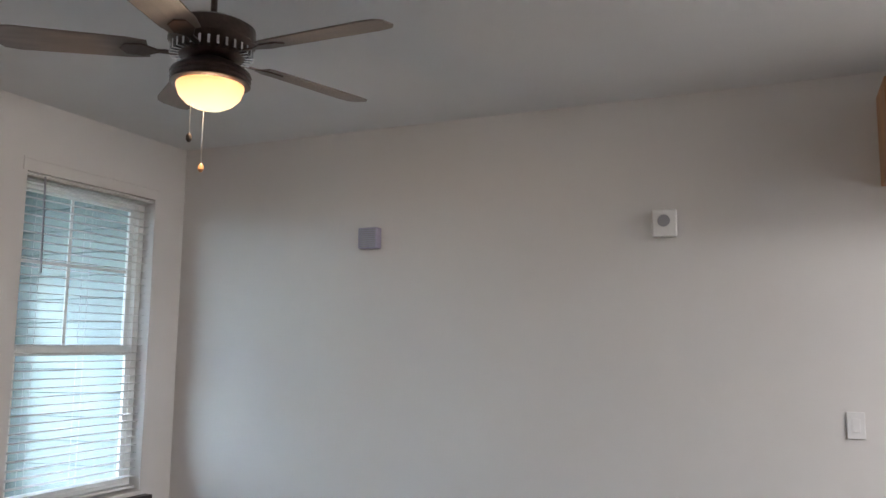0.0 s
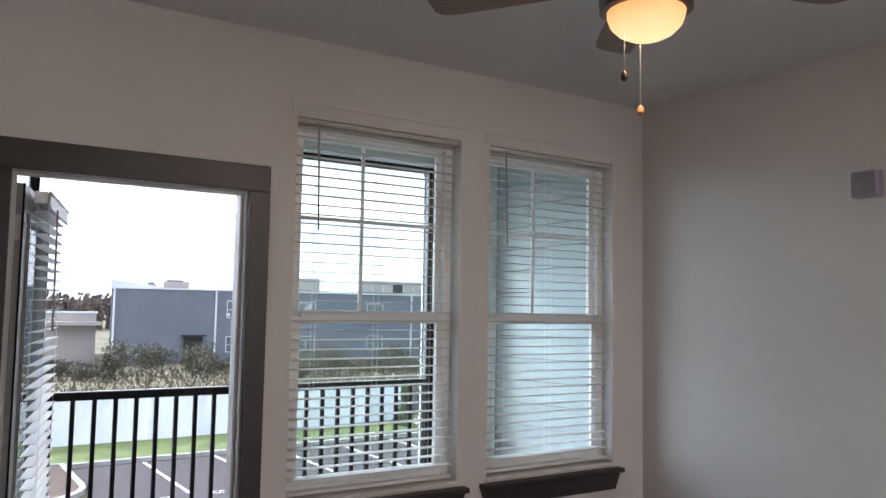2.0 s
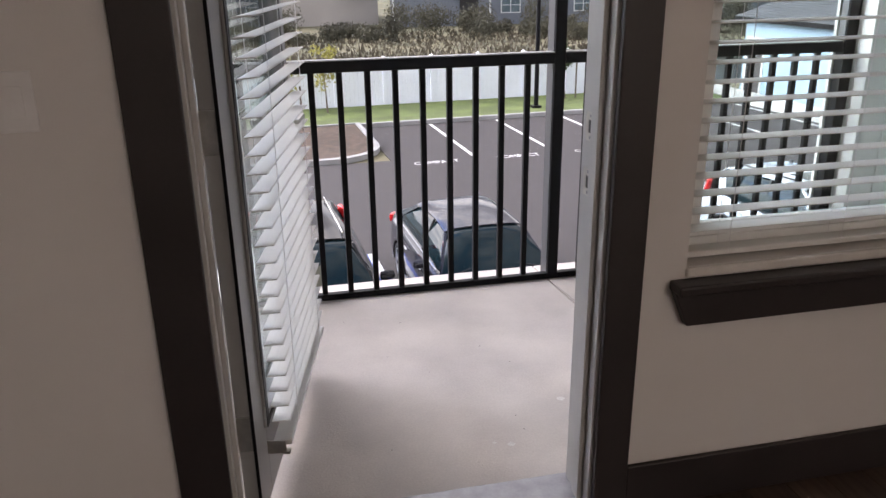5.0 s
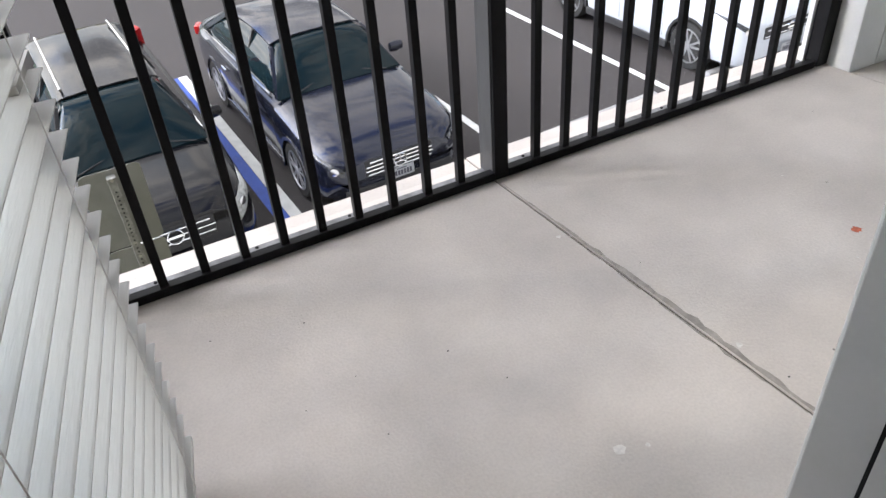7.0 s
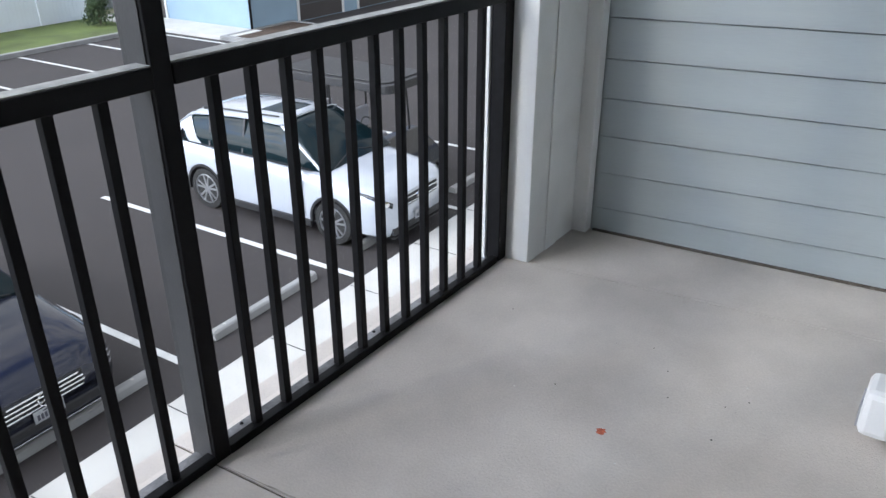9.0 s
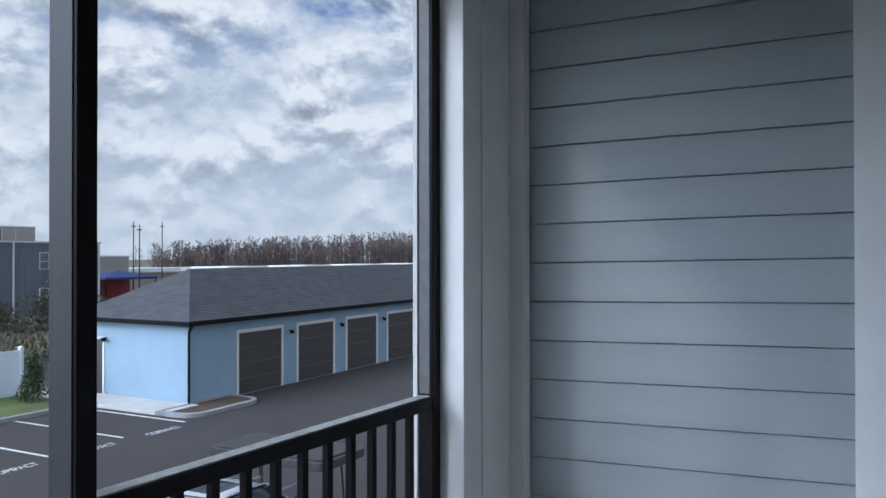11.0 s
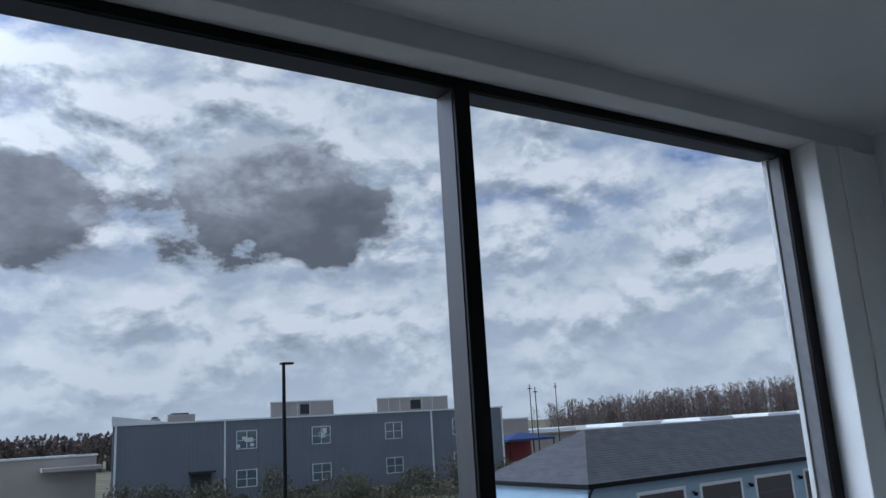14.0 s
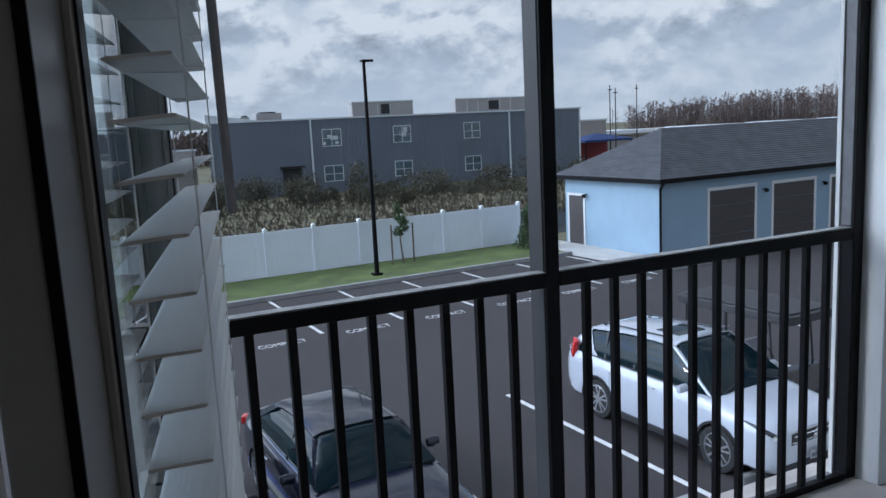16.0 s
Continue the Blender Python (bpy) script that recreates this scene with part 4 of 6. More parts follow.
for k in range(-1, 5):
    u = 6.92 + 2.33 * k + 1.165
    cu = bpy.data.curves.new("COMPACT", "FONT")
    cu.body, cu.size, cu.align_x, cu.extrude = "COMPACT", 0.42, "CENTER", 0.001
    tmp = new("tmp_text", cu)
    me = bpy.data.meshes.new_from_object(tmp.evaluated_get(bpy.context.evaluated_depsgraph_get()))
    bpy.data.objects.remove(tmp)
    me.materials.clear()
    me.materials.append(PAINTW)
    ob = new("stall_lettering", me)
    ob.matrix_basis = ext(u, 18.18, G + 0.003)
    ob.scale = (0.62, 1, 1)
    ob.matrix_basis = ext(u, 18.18, G + 0.003) @ Matrix.Diagonal((0.62, 1, 1, 1))
    tagged(ob, "white COMPACT lettering painted on the asphalt", "road lettering", "stall lettering")

bm = bmesh.new()
prism(bm, [(-0.075, 0), (0.075, 0), (0.06, 0.09), (0.035, 0.11), (-0.035, 0.11), (-0.06, 0.09)], -0.92, 0.92, "x")
stop = thing("wheel_stop", ext(4.2, 6.93), "grey concrete wheel stop on the asphalt", "wheel stop", "wheel stops")
part("block", bm, KERB, stop, bevel=0.008)
for s in (-0.7, 0.7):
    bm = bmesh.new()
    cyl(bm, 0.02, 0.018, 0.10, 0.114, 10, pose(s, 0, 0))
    part("spike", bm, STEEL, stop, "steel anchor pin")
for u in (1.4, 6.93, 9.72, 12.4):
    copy_thing(stop, ext(u, 6.93))


# ---- cars ----
def smooth_at(rows, y):
    """Values between keyed stations, eased."""
    if y <= rows[0][0]:
        return rows[0][1:]
    for a, b in zip(rows, rows[1:]):
        if y <= b[0]:
            k = (y - a[0]) / (b[0] - a[0])
            return tuple(p + (q - p) * k for p, q in zip(a[1:], b[1:]))
    return rows[-1][1:]


def car(name, m, spec, paint, label):
    """Nose at local y = 0, tail at y = L; x across; z up from the road."""
    L, W, wb0, wb1, R = spec["L"], spec["W"], spec["axle"][0], spec["axle"][1], spec["R"]
    t = thing(name, m, label, "car")
    hw = W / 2
    # body: stations (y, half width, top height, edge height, underside)
    st = spec["body"]
    bm = bmesh.new()
    N = 44
    rows = []
    for i in range(N + 1):
        y = L * i / N
        w, top, edge, low = smooth_at(st, y)
        prof = [(w * 0.86, low), (w * 0.97, low + 0.07), (w, low + 0.22), (w, edge - 0.20), (w * 0.975, edge - 0.06), (w * 0.93, edge), (w * 0.80, edge + (top - edge) * 0.55), (w * 0.62, edge + (top - edge) * (0.93 if y < spec["cabin"][0] else 0.76)), (w * 0.45, edge + (top - edge) * 0.92), (0, top)]
        half = []
        for x, z in prof:
            for wy in (wb0, wb1):
                d = math.hypot(y - wy, z - R) if x > w * 0.8 else 9
                if d < R + 0.06 and z < R + 0.3:
                    k = R + 0.06 - d
                    z = min(z + k * 0.0 + (math.sqrt(max(0, (R + 0.06) ** 2 - (y - wy) ** 2)) + R - z if z < edge - 0.10 else 0), edge - 0.08)
            half.append((x, z))
        rows.append([bm.verts.new((x, y, z)) for x, z in half] + [bm.verts.new((-x, y, z)) for x, z in half[:-1][::-1]])
    for a, b in zip(rows, rows[1:]):
        for i in range(len(a) - 1):
            bm.faces.new((a[i], a[i + 1], b[i + 1], b[i]))
    bm.faces.new(rows[0]), bm.faces.new(rows[-1][::-1])
    part("body", bm, paint, t, smooth=True)
    boxpart("underbody", (-hw * 0.78, hw * 0.78, 0.15, L - 0.15, 0.18, 0.50), CARPL, t, "black underbody")
    # greenhouse: stations (y, z, half width) on the belt and on the roof
    def loft(rows_, material, nm, lab="", inset=0.0):
        b2 = bmesh.new()
        rr = []
        for y, zb, wb, zt, wt in rows_:
            rr.append([b2.verts.new(c) for c in ((wb, y, zb), (wb * 0.985, y, zb + (zt - zb) * 0.3), (wt * 1.02, y, zb + (zt - zb) * 0.86), (wt * 0.9, y, zt - 0.012 * (zt > zb + 0.1)), (wt * 0.5, y, zt + 0.0), (0, y, zt + 0.006), (-wt * 0.5, y, zt), (-wt * 0.9, y, zt - 0.012 * (zt > zb + 0.1)), (-wt * 1.02, y, zb + (zt - zb) * 0.86), (-wb * 0.985, y, zb + (zt - zb) * 0.3), (-wb, y, zb))])
        for a, b in zip(rr, rr[1:]):
            for i in range(len(a) - 1):
                b2.faces.new((a[i], a[i + 1], b[i + 1], b[i]))
        b2.faces.new(rr[0]), b2.faces.new(rr[-1][::-1])
        return part(nm, b2, material, t, lab, smooth=True)
    y0, y1, y2, y3 = spec["cabin"]
    zb, zt, wbelt, wroof = spec["belt"] - 0.02, spec["H"], *(hw * f for f in spec.get("house", (0.90, 0.66)))
    drop = spec.get("drop", 0.02)
    def ht(y):
        if y < y1:
            k = (y - y0) / (y1 - y0)
            return zb + 0.03 + (zt - 0.03 - zb) * (1 - (1 - k) ** 1.35)
        if y > y2:
            k = (y3 - y) / (y3 - y2)
            return zb + 0.03 + (zt - 0.06 - drop - zb) * (1 - (1 - k) ** 1.6)
        k = (y - y1) / (y2 - y1)
        return zt - 0.03 - drop * k + 0.035 * math.sin(math.pi * k)
    ys = [y0 + (y3 - y0) * i / 30 for i in range(31)]
    rowsg = []
    for y in ys:
        z = ht(y)
        k = (z - zb) / (zt - zb)
        rowsg.append((y, zb, wbelt * (0.985 if y0 + 0.3 < y < y3 - 0.3 else 0.95), z, wbelt + (wroof - wbelt) * k))
    loft(rowsg, CARGL, "glasshouse", "dark tinted car windows")
    # roof skin
    b3 = bmesh.new()
    ry = [y for y in ys if y1 - 0.05 <= y <= (y3 - 0.16 if spec.get("suv") else y2 + 0.12)]
    grid = []
    for y in ry:
        z = ht(y)
        k = (z - zb) / (zt - zb)
        w = wbelt + (wroof - wbelt) * k
        grid.append([(w * f * 1.035, y, z + 0.034 - 0.050 * abs(f) ** 6) for f in (-1, -0.93, -0.8, -0.4, 0, 0.4, 0.8, 0.93, 1)])
    slab(b3, grid, 0.02)
    part("roof", b3, paint, t, smooth=True)
    if spec.get("sunroof"):
        bs = bmesh.new()
        g2 = []
        for i in range(9):
            y = y1 + 0.22 + 0.50 * i / 8
            g2.append([(0.30 * f, y, ht(y) + 0.041) for f in (-1, -0.5, 0, 0.5, 1)])
        slab(bs, g2, 0.012)
        part("sunroof", bs, CARGL, t, "dark glass sunroof", smooth=True)
    # pillars
    def pillar(ya, za, yb, zb_, wid):
        b4 = bmesh.new()
        for s in (-1, 1):
            def xat(z):
                k = (z - zb) / (zt - zb)
                return s * (wbelt + (wroof - wbelt) * max(0, min(1, k)) + 0.012)
            pa, pb = (xat(za), ya, za), (xat(zb_) * 1.01, yb, zb_)
            vs = []
            for (x, y, z) in (pa, pb):
                vs.append([b4.verts.new((x + dx * s, y + dy, z)) for dx, dy in ((0.006, -wid / 2), (0.006, wid / 2), (-0.03, wid / 2), (-0.03, -wid / 2))])
            for i in range(4):
                j = (i + 1) % 4
                b4.faces.new((vs[0][i], vs[0][j], vs[1][j], vs[1][i]))
            b4.faces.new(vs[0]), b4.faces.new(vs[1][::-1])
        part("pillar", b4, paint if wid > 0.045 else CARPL, t)
    pillar(y0 + 0.04, zb + 0.03, y1 - 0.02, ht(y1) - 0.03, 0.07)
    if not spec.get("suv"):
        pillar(y3 - 0.10, zb + 0.03, y2 + 0.05, ht(y2 + 0.1) - 0.03, 0.14)
    else:
        bq = bmesh.new()
        rq = []
        for i in range(13):
            k = i / 12
            y = y3 - 0.50 + 0.50 * k
            z = ht(min(y, y3 - 0.01))
            kz = (z - zb) / (zt - zb)
            wt = wbelt + (wroof - wbelt) * kz
            wb_ = wbelt * (0.985 if y < y3 - 0.3 else 0.95)
            row = []
            for f, x in ((0.0, wb_), (0.3, wb_ * 0.985), (0.58, (wb_ * 0.985 + wt * 1.02) / 2), (0.86, wt * 1.02)):
                row.append((x + 0.016, y - 0.36 * (1 - f) ** 1.4 * (1 - k), zb + (z - zb) * f))
            row += [(wt * 0.93, y, z + 0.012), (wt * 0.5, y, z + 0.022), (0, y, z + 0.026)]
            rq.append([bq.verts.new(c) for c in row] + [bq.verts.new((-x, yy, zz)) for x, yy, zz in row[:-1][::-1]])
        for ra, rb in zip(rq, rq[1:]):
            for i in range(len(ra) - 1):
                bq.faces.new((ra[i], ra[i + 1], rb[i + 1], rb[i]))
        bq.faces.new(rq[-1][::-1])
        part("quarter_panel", bq, paint, t, smooth=True)
    ym = y1 + (y2 - y1) * 0.38
    pillar(ym, zb + 0.02, ym + 0.05, ht(ym) - 0.035, 0.04)
    if spec.get("suv"):
        pillar(y2 - 0.42, zb + 0.02, y2 - 0.35, ht(y2 - 0.35) - 0.035, 0.045)
    # belt trim, sills and door seams
    b5 = bmesh.new()
    for s in (-1, 1):
        for i in range(10):
            ya, yb = y0 + 0.25 + (y3 - y0 - 0.4) * i / 10, y0 + 0.25 + (y3 - y0 - 0.4) * (i + 1) / 10
            xa = s * (wbelt + 0.012)
            bx(b5, min(xa, xa - s * 0.02), max(xa, xa - s * 0.02), ya, yb, zb + 0.018, zb + 0.034)
    part("belt_trim", b5, CHROME if not spec.get("plain") else CARPL, t, "bright trim along the windows")
    for s in (-1, 1):
        for y in (wb0 + 0.50, wb0 + 1.42, wb0 + 2.30):
            if y < wb1 - 0.02:
                boxpart("door_seam", (min(s * (hw - 0.004), s * (hw + 0.001)), max(s * (hw - 0.004), s * (hw + 0.001)), y, y + 0.007, 0.36, spec["belt"] - 0.14), CARPL, t)
        for y in (wb0 + 1.25, wb0 + 2.15):
            boxpart("door_handle", (min(s * hw, s * (hw + 0.022)), max(s * hw, s * (hw + 0.022)), y, y + 0.17, spec["belt"] - 0.16, spec["belt"] - 0.13), paint if not spec.get("bright") else CHROME, t, bevel=0.006)
        b6 = bmesh.new()
        lathe(b6, [(0.02, -0.10), (0.07, -0.09), (0.085, 0), (0.07, 0.07), (0.02, 0.09)], 14, pose(s * (hw + 0.07), y0 + 0.42, spec["belt"] + 0.06, 0, 90, 0) @ Matrix.Diagonal((0.85, 0.6, 1.05, 1)))
        part("wing_mirror", b6, paint, t, smooth=True)
        boxpart("side_sill", (min(s * (hw - 0.05), s * (hw + 0.004)), max(s * (hw - 0.05), s * (hw + 0.004)), wb0 + R + 0.07, wb1 - R - 0.07, 0.19, 0.30), CARPL if spec.get("suv") else paint, t, bevel=0.01)
        # lamps
        b7 = bmesh.new()
        grid7 = []
        for i in range(13):
            k = i / 12
            y = 0.015 + spec["lamp_len"] * k
            w, top, edge, low = smooth_at(st, y)
            lane = [(w, edge - 0.20), (w * 0.975, edge - 0.06), (w * 0.93, edge), (w * 0.80, edge + (top - edge) * 0.55)]
            f0, f1 = spec["lamp_low"] + (1.75 - spec["lamp_low"]) * k, spec["lamp_top"] + (1.9 - spec["lamp_top"]) * k ** 2
            row = []
            for j in range(6):
                f = f0 + (f1 - f0) * j / 5
                n = min(2, int(f))
                (xa, za), (xb, zb7) = lane[n], lane[n + 1]
                bulge = 0.012 * math.sin(math.pi * j / 5) * math.sin(math.pi * min(1, k * 0.9 + 0.1))
                row.append(b7.verts.new((s * (xa + (xb - xa) * (f - n) + 0.005 + bulge), y - 0.012 * (1 - k), za + (zb7 - za) * (f - n) + 0.003 + bulge * 0.5)))
            grid7.append(row)
        for ra, rb in zip(grid7, grid7[1:]):
            for j in range(5):
                b7.faces.new((ra[j], ra[j + 1], rb[j + 1], rb[j]))
        hl = part("headlight", b7, spec["lamp_mat"], t, "headlight lens wrapped round the corner", smooth=True)
        w, top, edge, low = smooth_at(st, 0.10)
        b7 = bmesh.new()
        lathe(b7, [(0.045, 0), (0.048, 0.012), (0.030, 0.016)], 14, pose(s * w * 0.93, 0.055, edge - 0.055, 90, 0, s * 35))
        part("lamp_ring", b7, CHROME, hl, "chrome projector ring", smooth=True)
        suv = spec.get("suv")
        tx, ty = hw * (0.90 if suv else 0.84), L - (0.27 if suv else 0.16)
        tz0, tz1 = spec["belt"] + (-0.12 if suv else -0.20), spec["belt"] + (0.20 if suv else -0.07)
        b8 = bmesh.new()
        bx(b8, -0.045, 0.045, -0.10, 0.10, tz0 - spec["belt"], tz1 - spec["belt"], pose(s * tx, ty, spec["belt"], 12 if suv else 0, 0 if not suv else -s * 9, s * 28))
        part("tail_light", b8, REDL, t, "red tail light", 0.025, smooth=True)
    # wheels
    for s in (-1, 1):
        for wy in (wb0, wb1):
            wheel = thing_part("wheel", t, pose(s * (hw - 0.012), wy, R, 0, 90 * s, 0))
            b9 = bmesh.new()
            lathe(b9, [(R * 0.70, -0.20), (R * 0.97, -0.20), (R, -0.17), (R, -0.03), (R * 0.96, 0.0), (R * 0.74, 0.005), (R * 0.70, -0.01)], 28)
            part("tyre", b9, RUBBER, wheel, smooth=True)
            b9 = bmesh.new()
            lathe(b9, [(R * 0.70, -0.06), (R * 0.715, 0.004), (R * 0.67, 0.008), (R * 0.65, -0.03), (R * 0.3, -0.05)], 28)
            for k in range(spec["spokes"]):
                turn = 72 * (k // 2) + (13 if k % 2 else -13)
                bx(b9, 0.03, R * 0.68, -0.016, 0.016, -0.03, -0.002, pose(0, 0, 0, 0, 0, turn))
            cyl(b9, 0.055, 0.045, -0.04, 0.004, 14)
            part("rim", b9, RIM, wheel, bevel=0.0, smooth=True)
            b9 = bmesh.new()
            cyl(b9, R * 0.6, R * 0.6, -0.10, -0.055, 20)
            part("brake_disc", b9, CARPL, wheel)
    # wheel arches
    for s in (-1, 1):
        for wy in (wb0, wb1):
            b10 = bmesh.new()
            prev = None
            for k in range(0, 13):
                a = radians(-8 + 196 * k / 12)
                ring = [b10.verts.new((s * x, wy + r * math.cos(a), R + r * math.sin(a))) for x, r in ((hw + 0.004, R + 0.035), (hw + 0.006, R + 0.075), (hw - 0.10, R + 0.075), (hw - 0.10, R + 0.035))]
                if prev:
                    for i in range(4):
                        j = (i + 1) % 4
                        b10.faces.new((prev[i], prev[j], ring[j], ring[i]))
                prev = ring
            part("wheel_arch", b10, CARPL if spec.get("suv") else paint, t, smooth=True)
    # nose
    gz, gw, gh = spec["grille"]
    b11 = bmesh.new()
    bx(b11, -gw, gw, spec["nose_y"], spec["nose_y"] + 0.08, gz - gh, gz + gh)
    g = part("grille", b11, CARPL, t, "dark radiator grille", 0.015)
    for k in range(spec["bars"]):
        z = gz - gh + 2 * gh * (k + 0.5) / spec["bars"]
        wk = gw * (0.62 + 0.38 * math.sin(math.pi * (0.25 + 0.6 * (k + 0.5) / spec["bars"])))
        boxpart("grille_bar", (-wk, wk, spec["nose_y"] - 0.018, spec["nose_y"] + 0.002, z - 0.009, z + 0.009), CHROME, g, "chrome grille bar", 0.003)
    b12 = bmesh.new()
    for i in range(24):
        a0, a1 = 2 * math.pi * i / 24, 2 * math.pi * (i + 1) / 24
        rod(b12, (0.075 * math.cos(a0), spec["nose_y"] - 0.025, gz + 0.075 * math.sin(a0)), (0.075 * math.cos(a1), spec["nose_y"] - 0.025, gz + 0.075 * math.sin(a1)), 0.008, 5)
    if spec.get("star"):
        for turn in (90, 210, 330):
            rod(b12, (0, spec["nose_y"] - 0.025, gz), (0.075 * math.cos(radians(turn)), spec["nose_y"] - 0.025, gz + 0.075 * math.sin(radians(turn))), 0.007, 5)
    else:
        bx(b12, -0.085, 0.085, spec["nose_y"] - 0.028, spec["nose_y"] - 0.02, gz - 0.014, gz + 0.014)
    part("emblem", b12, CHROME, g, "chrome ring emblem")
    boxpart("lower_intake", (-hw * 0.72, hw * 0.72, spec["nose_y"] + 0.0, spec["nose_y"] + 0.09, 0.25, 0.37), CARPL, t, "black lower air intake", 0.02)
    boxpart("bumper_strip", (-hw * 0.74, hw * 0.74, spec["nose_y"] - 0.012, spec["nose_y"] + 0.05, 0.215, 0.232), CHROME if spec.get("bright") else CARPL, t, "thin bumper strip", 0.004)
    pl = boxpart("licence_plate", (-0.155, 0.155, spec["nose_y"] - 0.035, spec["nose_y"] - 0.026, 0.36, 0.49), PLATE, t, "pale licence plate", 0.003)
    b13 = bmesh.new()
    for k in range(7):
        bx(b13, -0.125 + 0.037 * k, -0.10 + 0.037 * k, spec["nose_y"] - 0.037, spec["nose_y"] - 0.0355, 0.385, 0.445)
    bx(b13, -0.06, 0.06, spec["nose_y"] - 0.037, spec["nose_y"] - 0.0355, 0.462, 0.474)
    part("plate_characters", b13, INK, pl, "dark unreadable plate characters")
    b14 = bmesh.new()
    for s in (-1, 1):
        rod(b14, (s * 0.62, y0 - 0.02, zb + 0.035), (s * 0.05, y0 + 0.13, zb + 0.13), 0.008, 6)
    part("wiper", b14, CARPL, t)
    if spec.get("suv"):
        for s in (-1, 1):
            b15 = bmesh.new()
            rod(b15, (s * wroof * 0.86, y1 + 0.15, zt + 0.025), (s * wroof * 0.86, y2 - 0.05, zt + 0.025 - drop * 0.8), 0.014, 8)
            for y in (y1 + 0.18, (y1 + y2) / 2, y2 - 0.1):
                bx(b15, s * wroof * 0.86 - 0.015, s * wroof * 0.86 + 0.015, y - 0.03, y + 0.03, zt - 0.05 - drop, zt + 0.02 - drop * 0.6)
            part("roof_rail", b15, spec["rail"], t)
    return t


def thing_part(name, parent, m):
    ob = new(name)
    ob.parent = parent
    ob.matrix_basis = m
    ob.empty_display_size = 0.1
    return ob


SEDAN = dict(house=(0.87, 0.60), L=4.88, W=1.85, H=1.44, R=0.335, axle=(0.84, 3.71), belt=0.95, cabin=(1.40, 1.98, 3.45, 4.35), nose_y=-0.01, lamp_len=0.50, lamp_low=0.9, lamp_top=2.1, lamp_mat=LAMPD, star=True, grille=(0.57, 0.42, 0.095), bars=4, spokes=10, bright=True,
    body=[(0, 0.64, 0.69, 0.61, 0.24), (0.08, 0.79, 0.76, 0.68, 0.20), (0.25, 0.885, 0.82, 0.74, 0.19), (0.6, 0.92, 0.885, 0.80, 0.19), (0.95, 0.925, 0.93, 0.84, 0.19), (1.4, 0.925, 0.96, 0.90, 0.19), (3.4, 0.925, 0.97, 0.93, 0.19), (4.3, 0.91, 1.0, 0.92, 0.20), (4.75, 0.82, 0.98, 0.86, 0.24), (4.88, 0.68, 0.86, 0.70, 0.30)])
CROSS = dict(L=4.53, W=1.82, H=1.64, R=0.345, axle=(0.92, 3.54), belt=1.06, cabin=(1.08, 2.02, 3.85, 4.44), nose_y=-0.01, lamp_len=0.58, lamp_low=0.9, lamp_top=2.0, lamp_mat=LAMPD, grille=(0.70, 0.50, 0.085), bars=2, spokes=10, suv=True, plain=True, rail=CARPL, sunroof=True, drop=0.09,
    body=[(0, 0.64, 0.83, 0.74, 0.26), (0.07, 0.77, 0.89, 0.81, 0.23), (0.22, 0.87, 0.95, 0.88, 0.22), (0.5, 0.905, 1.0, 0.92, 0.22), (0.9, 0.91, 1.05, 0.97, 0.22), (1.25, 0.91, 1.08, 1.02, 0.22), (3.4, 0.91, 1.08, 1.04, 0.22), (4.2, 0.89, 1.10, 1.06, 0.24), (4.45, 0.83, 1.08, 1.02, 0.30), (4.53, 0.74, 0.98, 0.9, 0.36)])
ROGUE = dict(house=(0.86, 0.57), L=4.65, W=1.75, H=1.61, R=0.345, axle=(0.92, 3.61), belt=1.06, cabin=(1.02, 1.70, 3.85, 4.56), nose_y=-0.01, lamp_len=0.52, lamp_low=0.2, lamp_top=2.3, lamp_mat=LAMPG, grille=(0.70, 0.40, 0.10), bars=3, spokes=10, suv=True, rail=CHROME, drop=0.07,
    body=[(0, 0.62, 0.85, 0.76, 0.26), (0.07, 0.75, 0.91, 0.83, 0.23), (0.22, 0.85, 0.97, 0.90, 0.22), (0.5, 0.875, 1.01, 0.93, 0.22), (0.9, 0.88, 1.05, 0.98, 0.22), (1.25, 0.90, 1.08, 1.02, 0.22), (3.5, 0.90, 1.08, 1.04, 0.22), (4.3, 0.88, 1.10, 1.06, 0.24), (4.55, 0.82, 1.08, 1.02, 0.30), (4.65, 0.74, 0.98, 0.9, 0.36)])
car("sedan_car", ext(3.90, 6.80), SEDAN, CARBLUE, "dark blue sedan parked nose to the sidewalk, chrome grille")
car("white_crossover_car", ext(9.72, 6.44), CROSS, CARWHT, "white crossover parked nose to a wheel stop")
car("black_crossover_car", ext(1.38, 6.64), ROGUE, CARBLK, "black crossover parked beside the blue bay line")

# golf cart beside the white car
cart = thing("golf_cart", ext(11.3, 7.35), "black golf cart with a dark flat roof parked on asphalt", "golf cart")
bm = bmesh.new()
rim_pts = []
for cx, cy, a0 in ((0.48, 2.55, 0), (-0.48, 2.55, 90), (-0.48, 0.40, 180), (0.48, 0.40, 270)):
    rim_pts += [(cx + 0.14 * math.cos(radians(a0 + k * 22.5)), cy + 0.14 * math.sin(radians(a0 + k * 22.5))) for k in range(5)]
prism(bm, rim_pts, 1.79, 1.93, "z")
prism(bm, [(x * 0.84, 1.475 + (y - 1.475) * 0.92) for x, y in rim_pts], 1.931, 1.955, "z")
part("roof", bm, DGREY, cart, bevel=0.015)
for u in (-0.5, 0.5):
    for y in (0.62, 1.6, 2.5):
        bm = bmesh.new()
        rod(bm, (u, y, 0.55), (u, y + (0.12 if y < 1 else 0), 1.87), 0.018)
        part("roof_strut", bm, CARPL, cart)
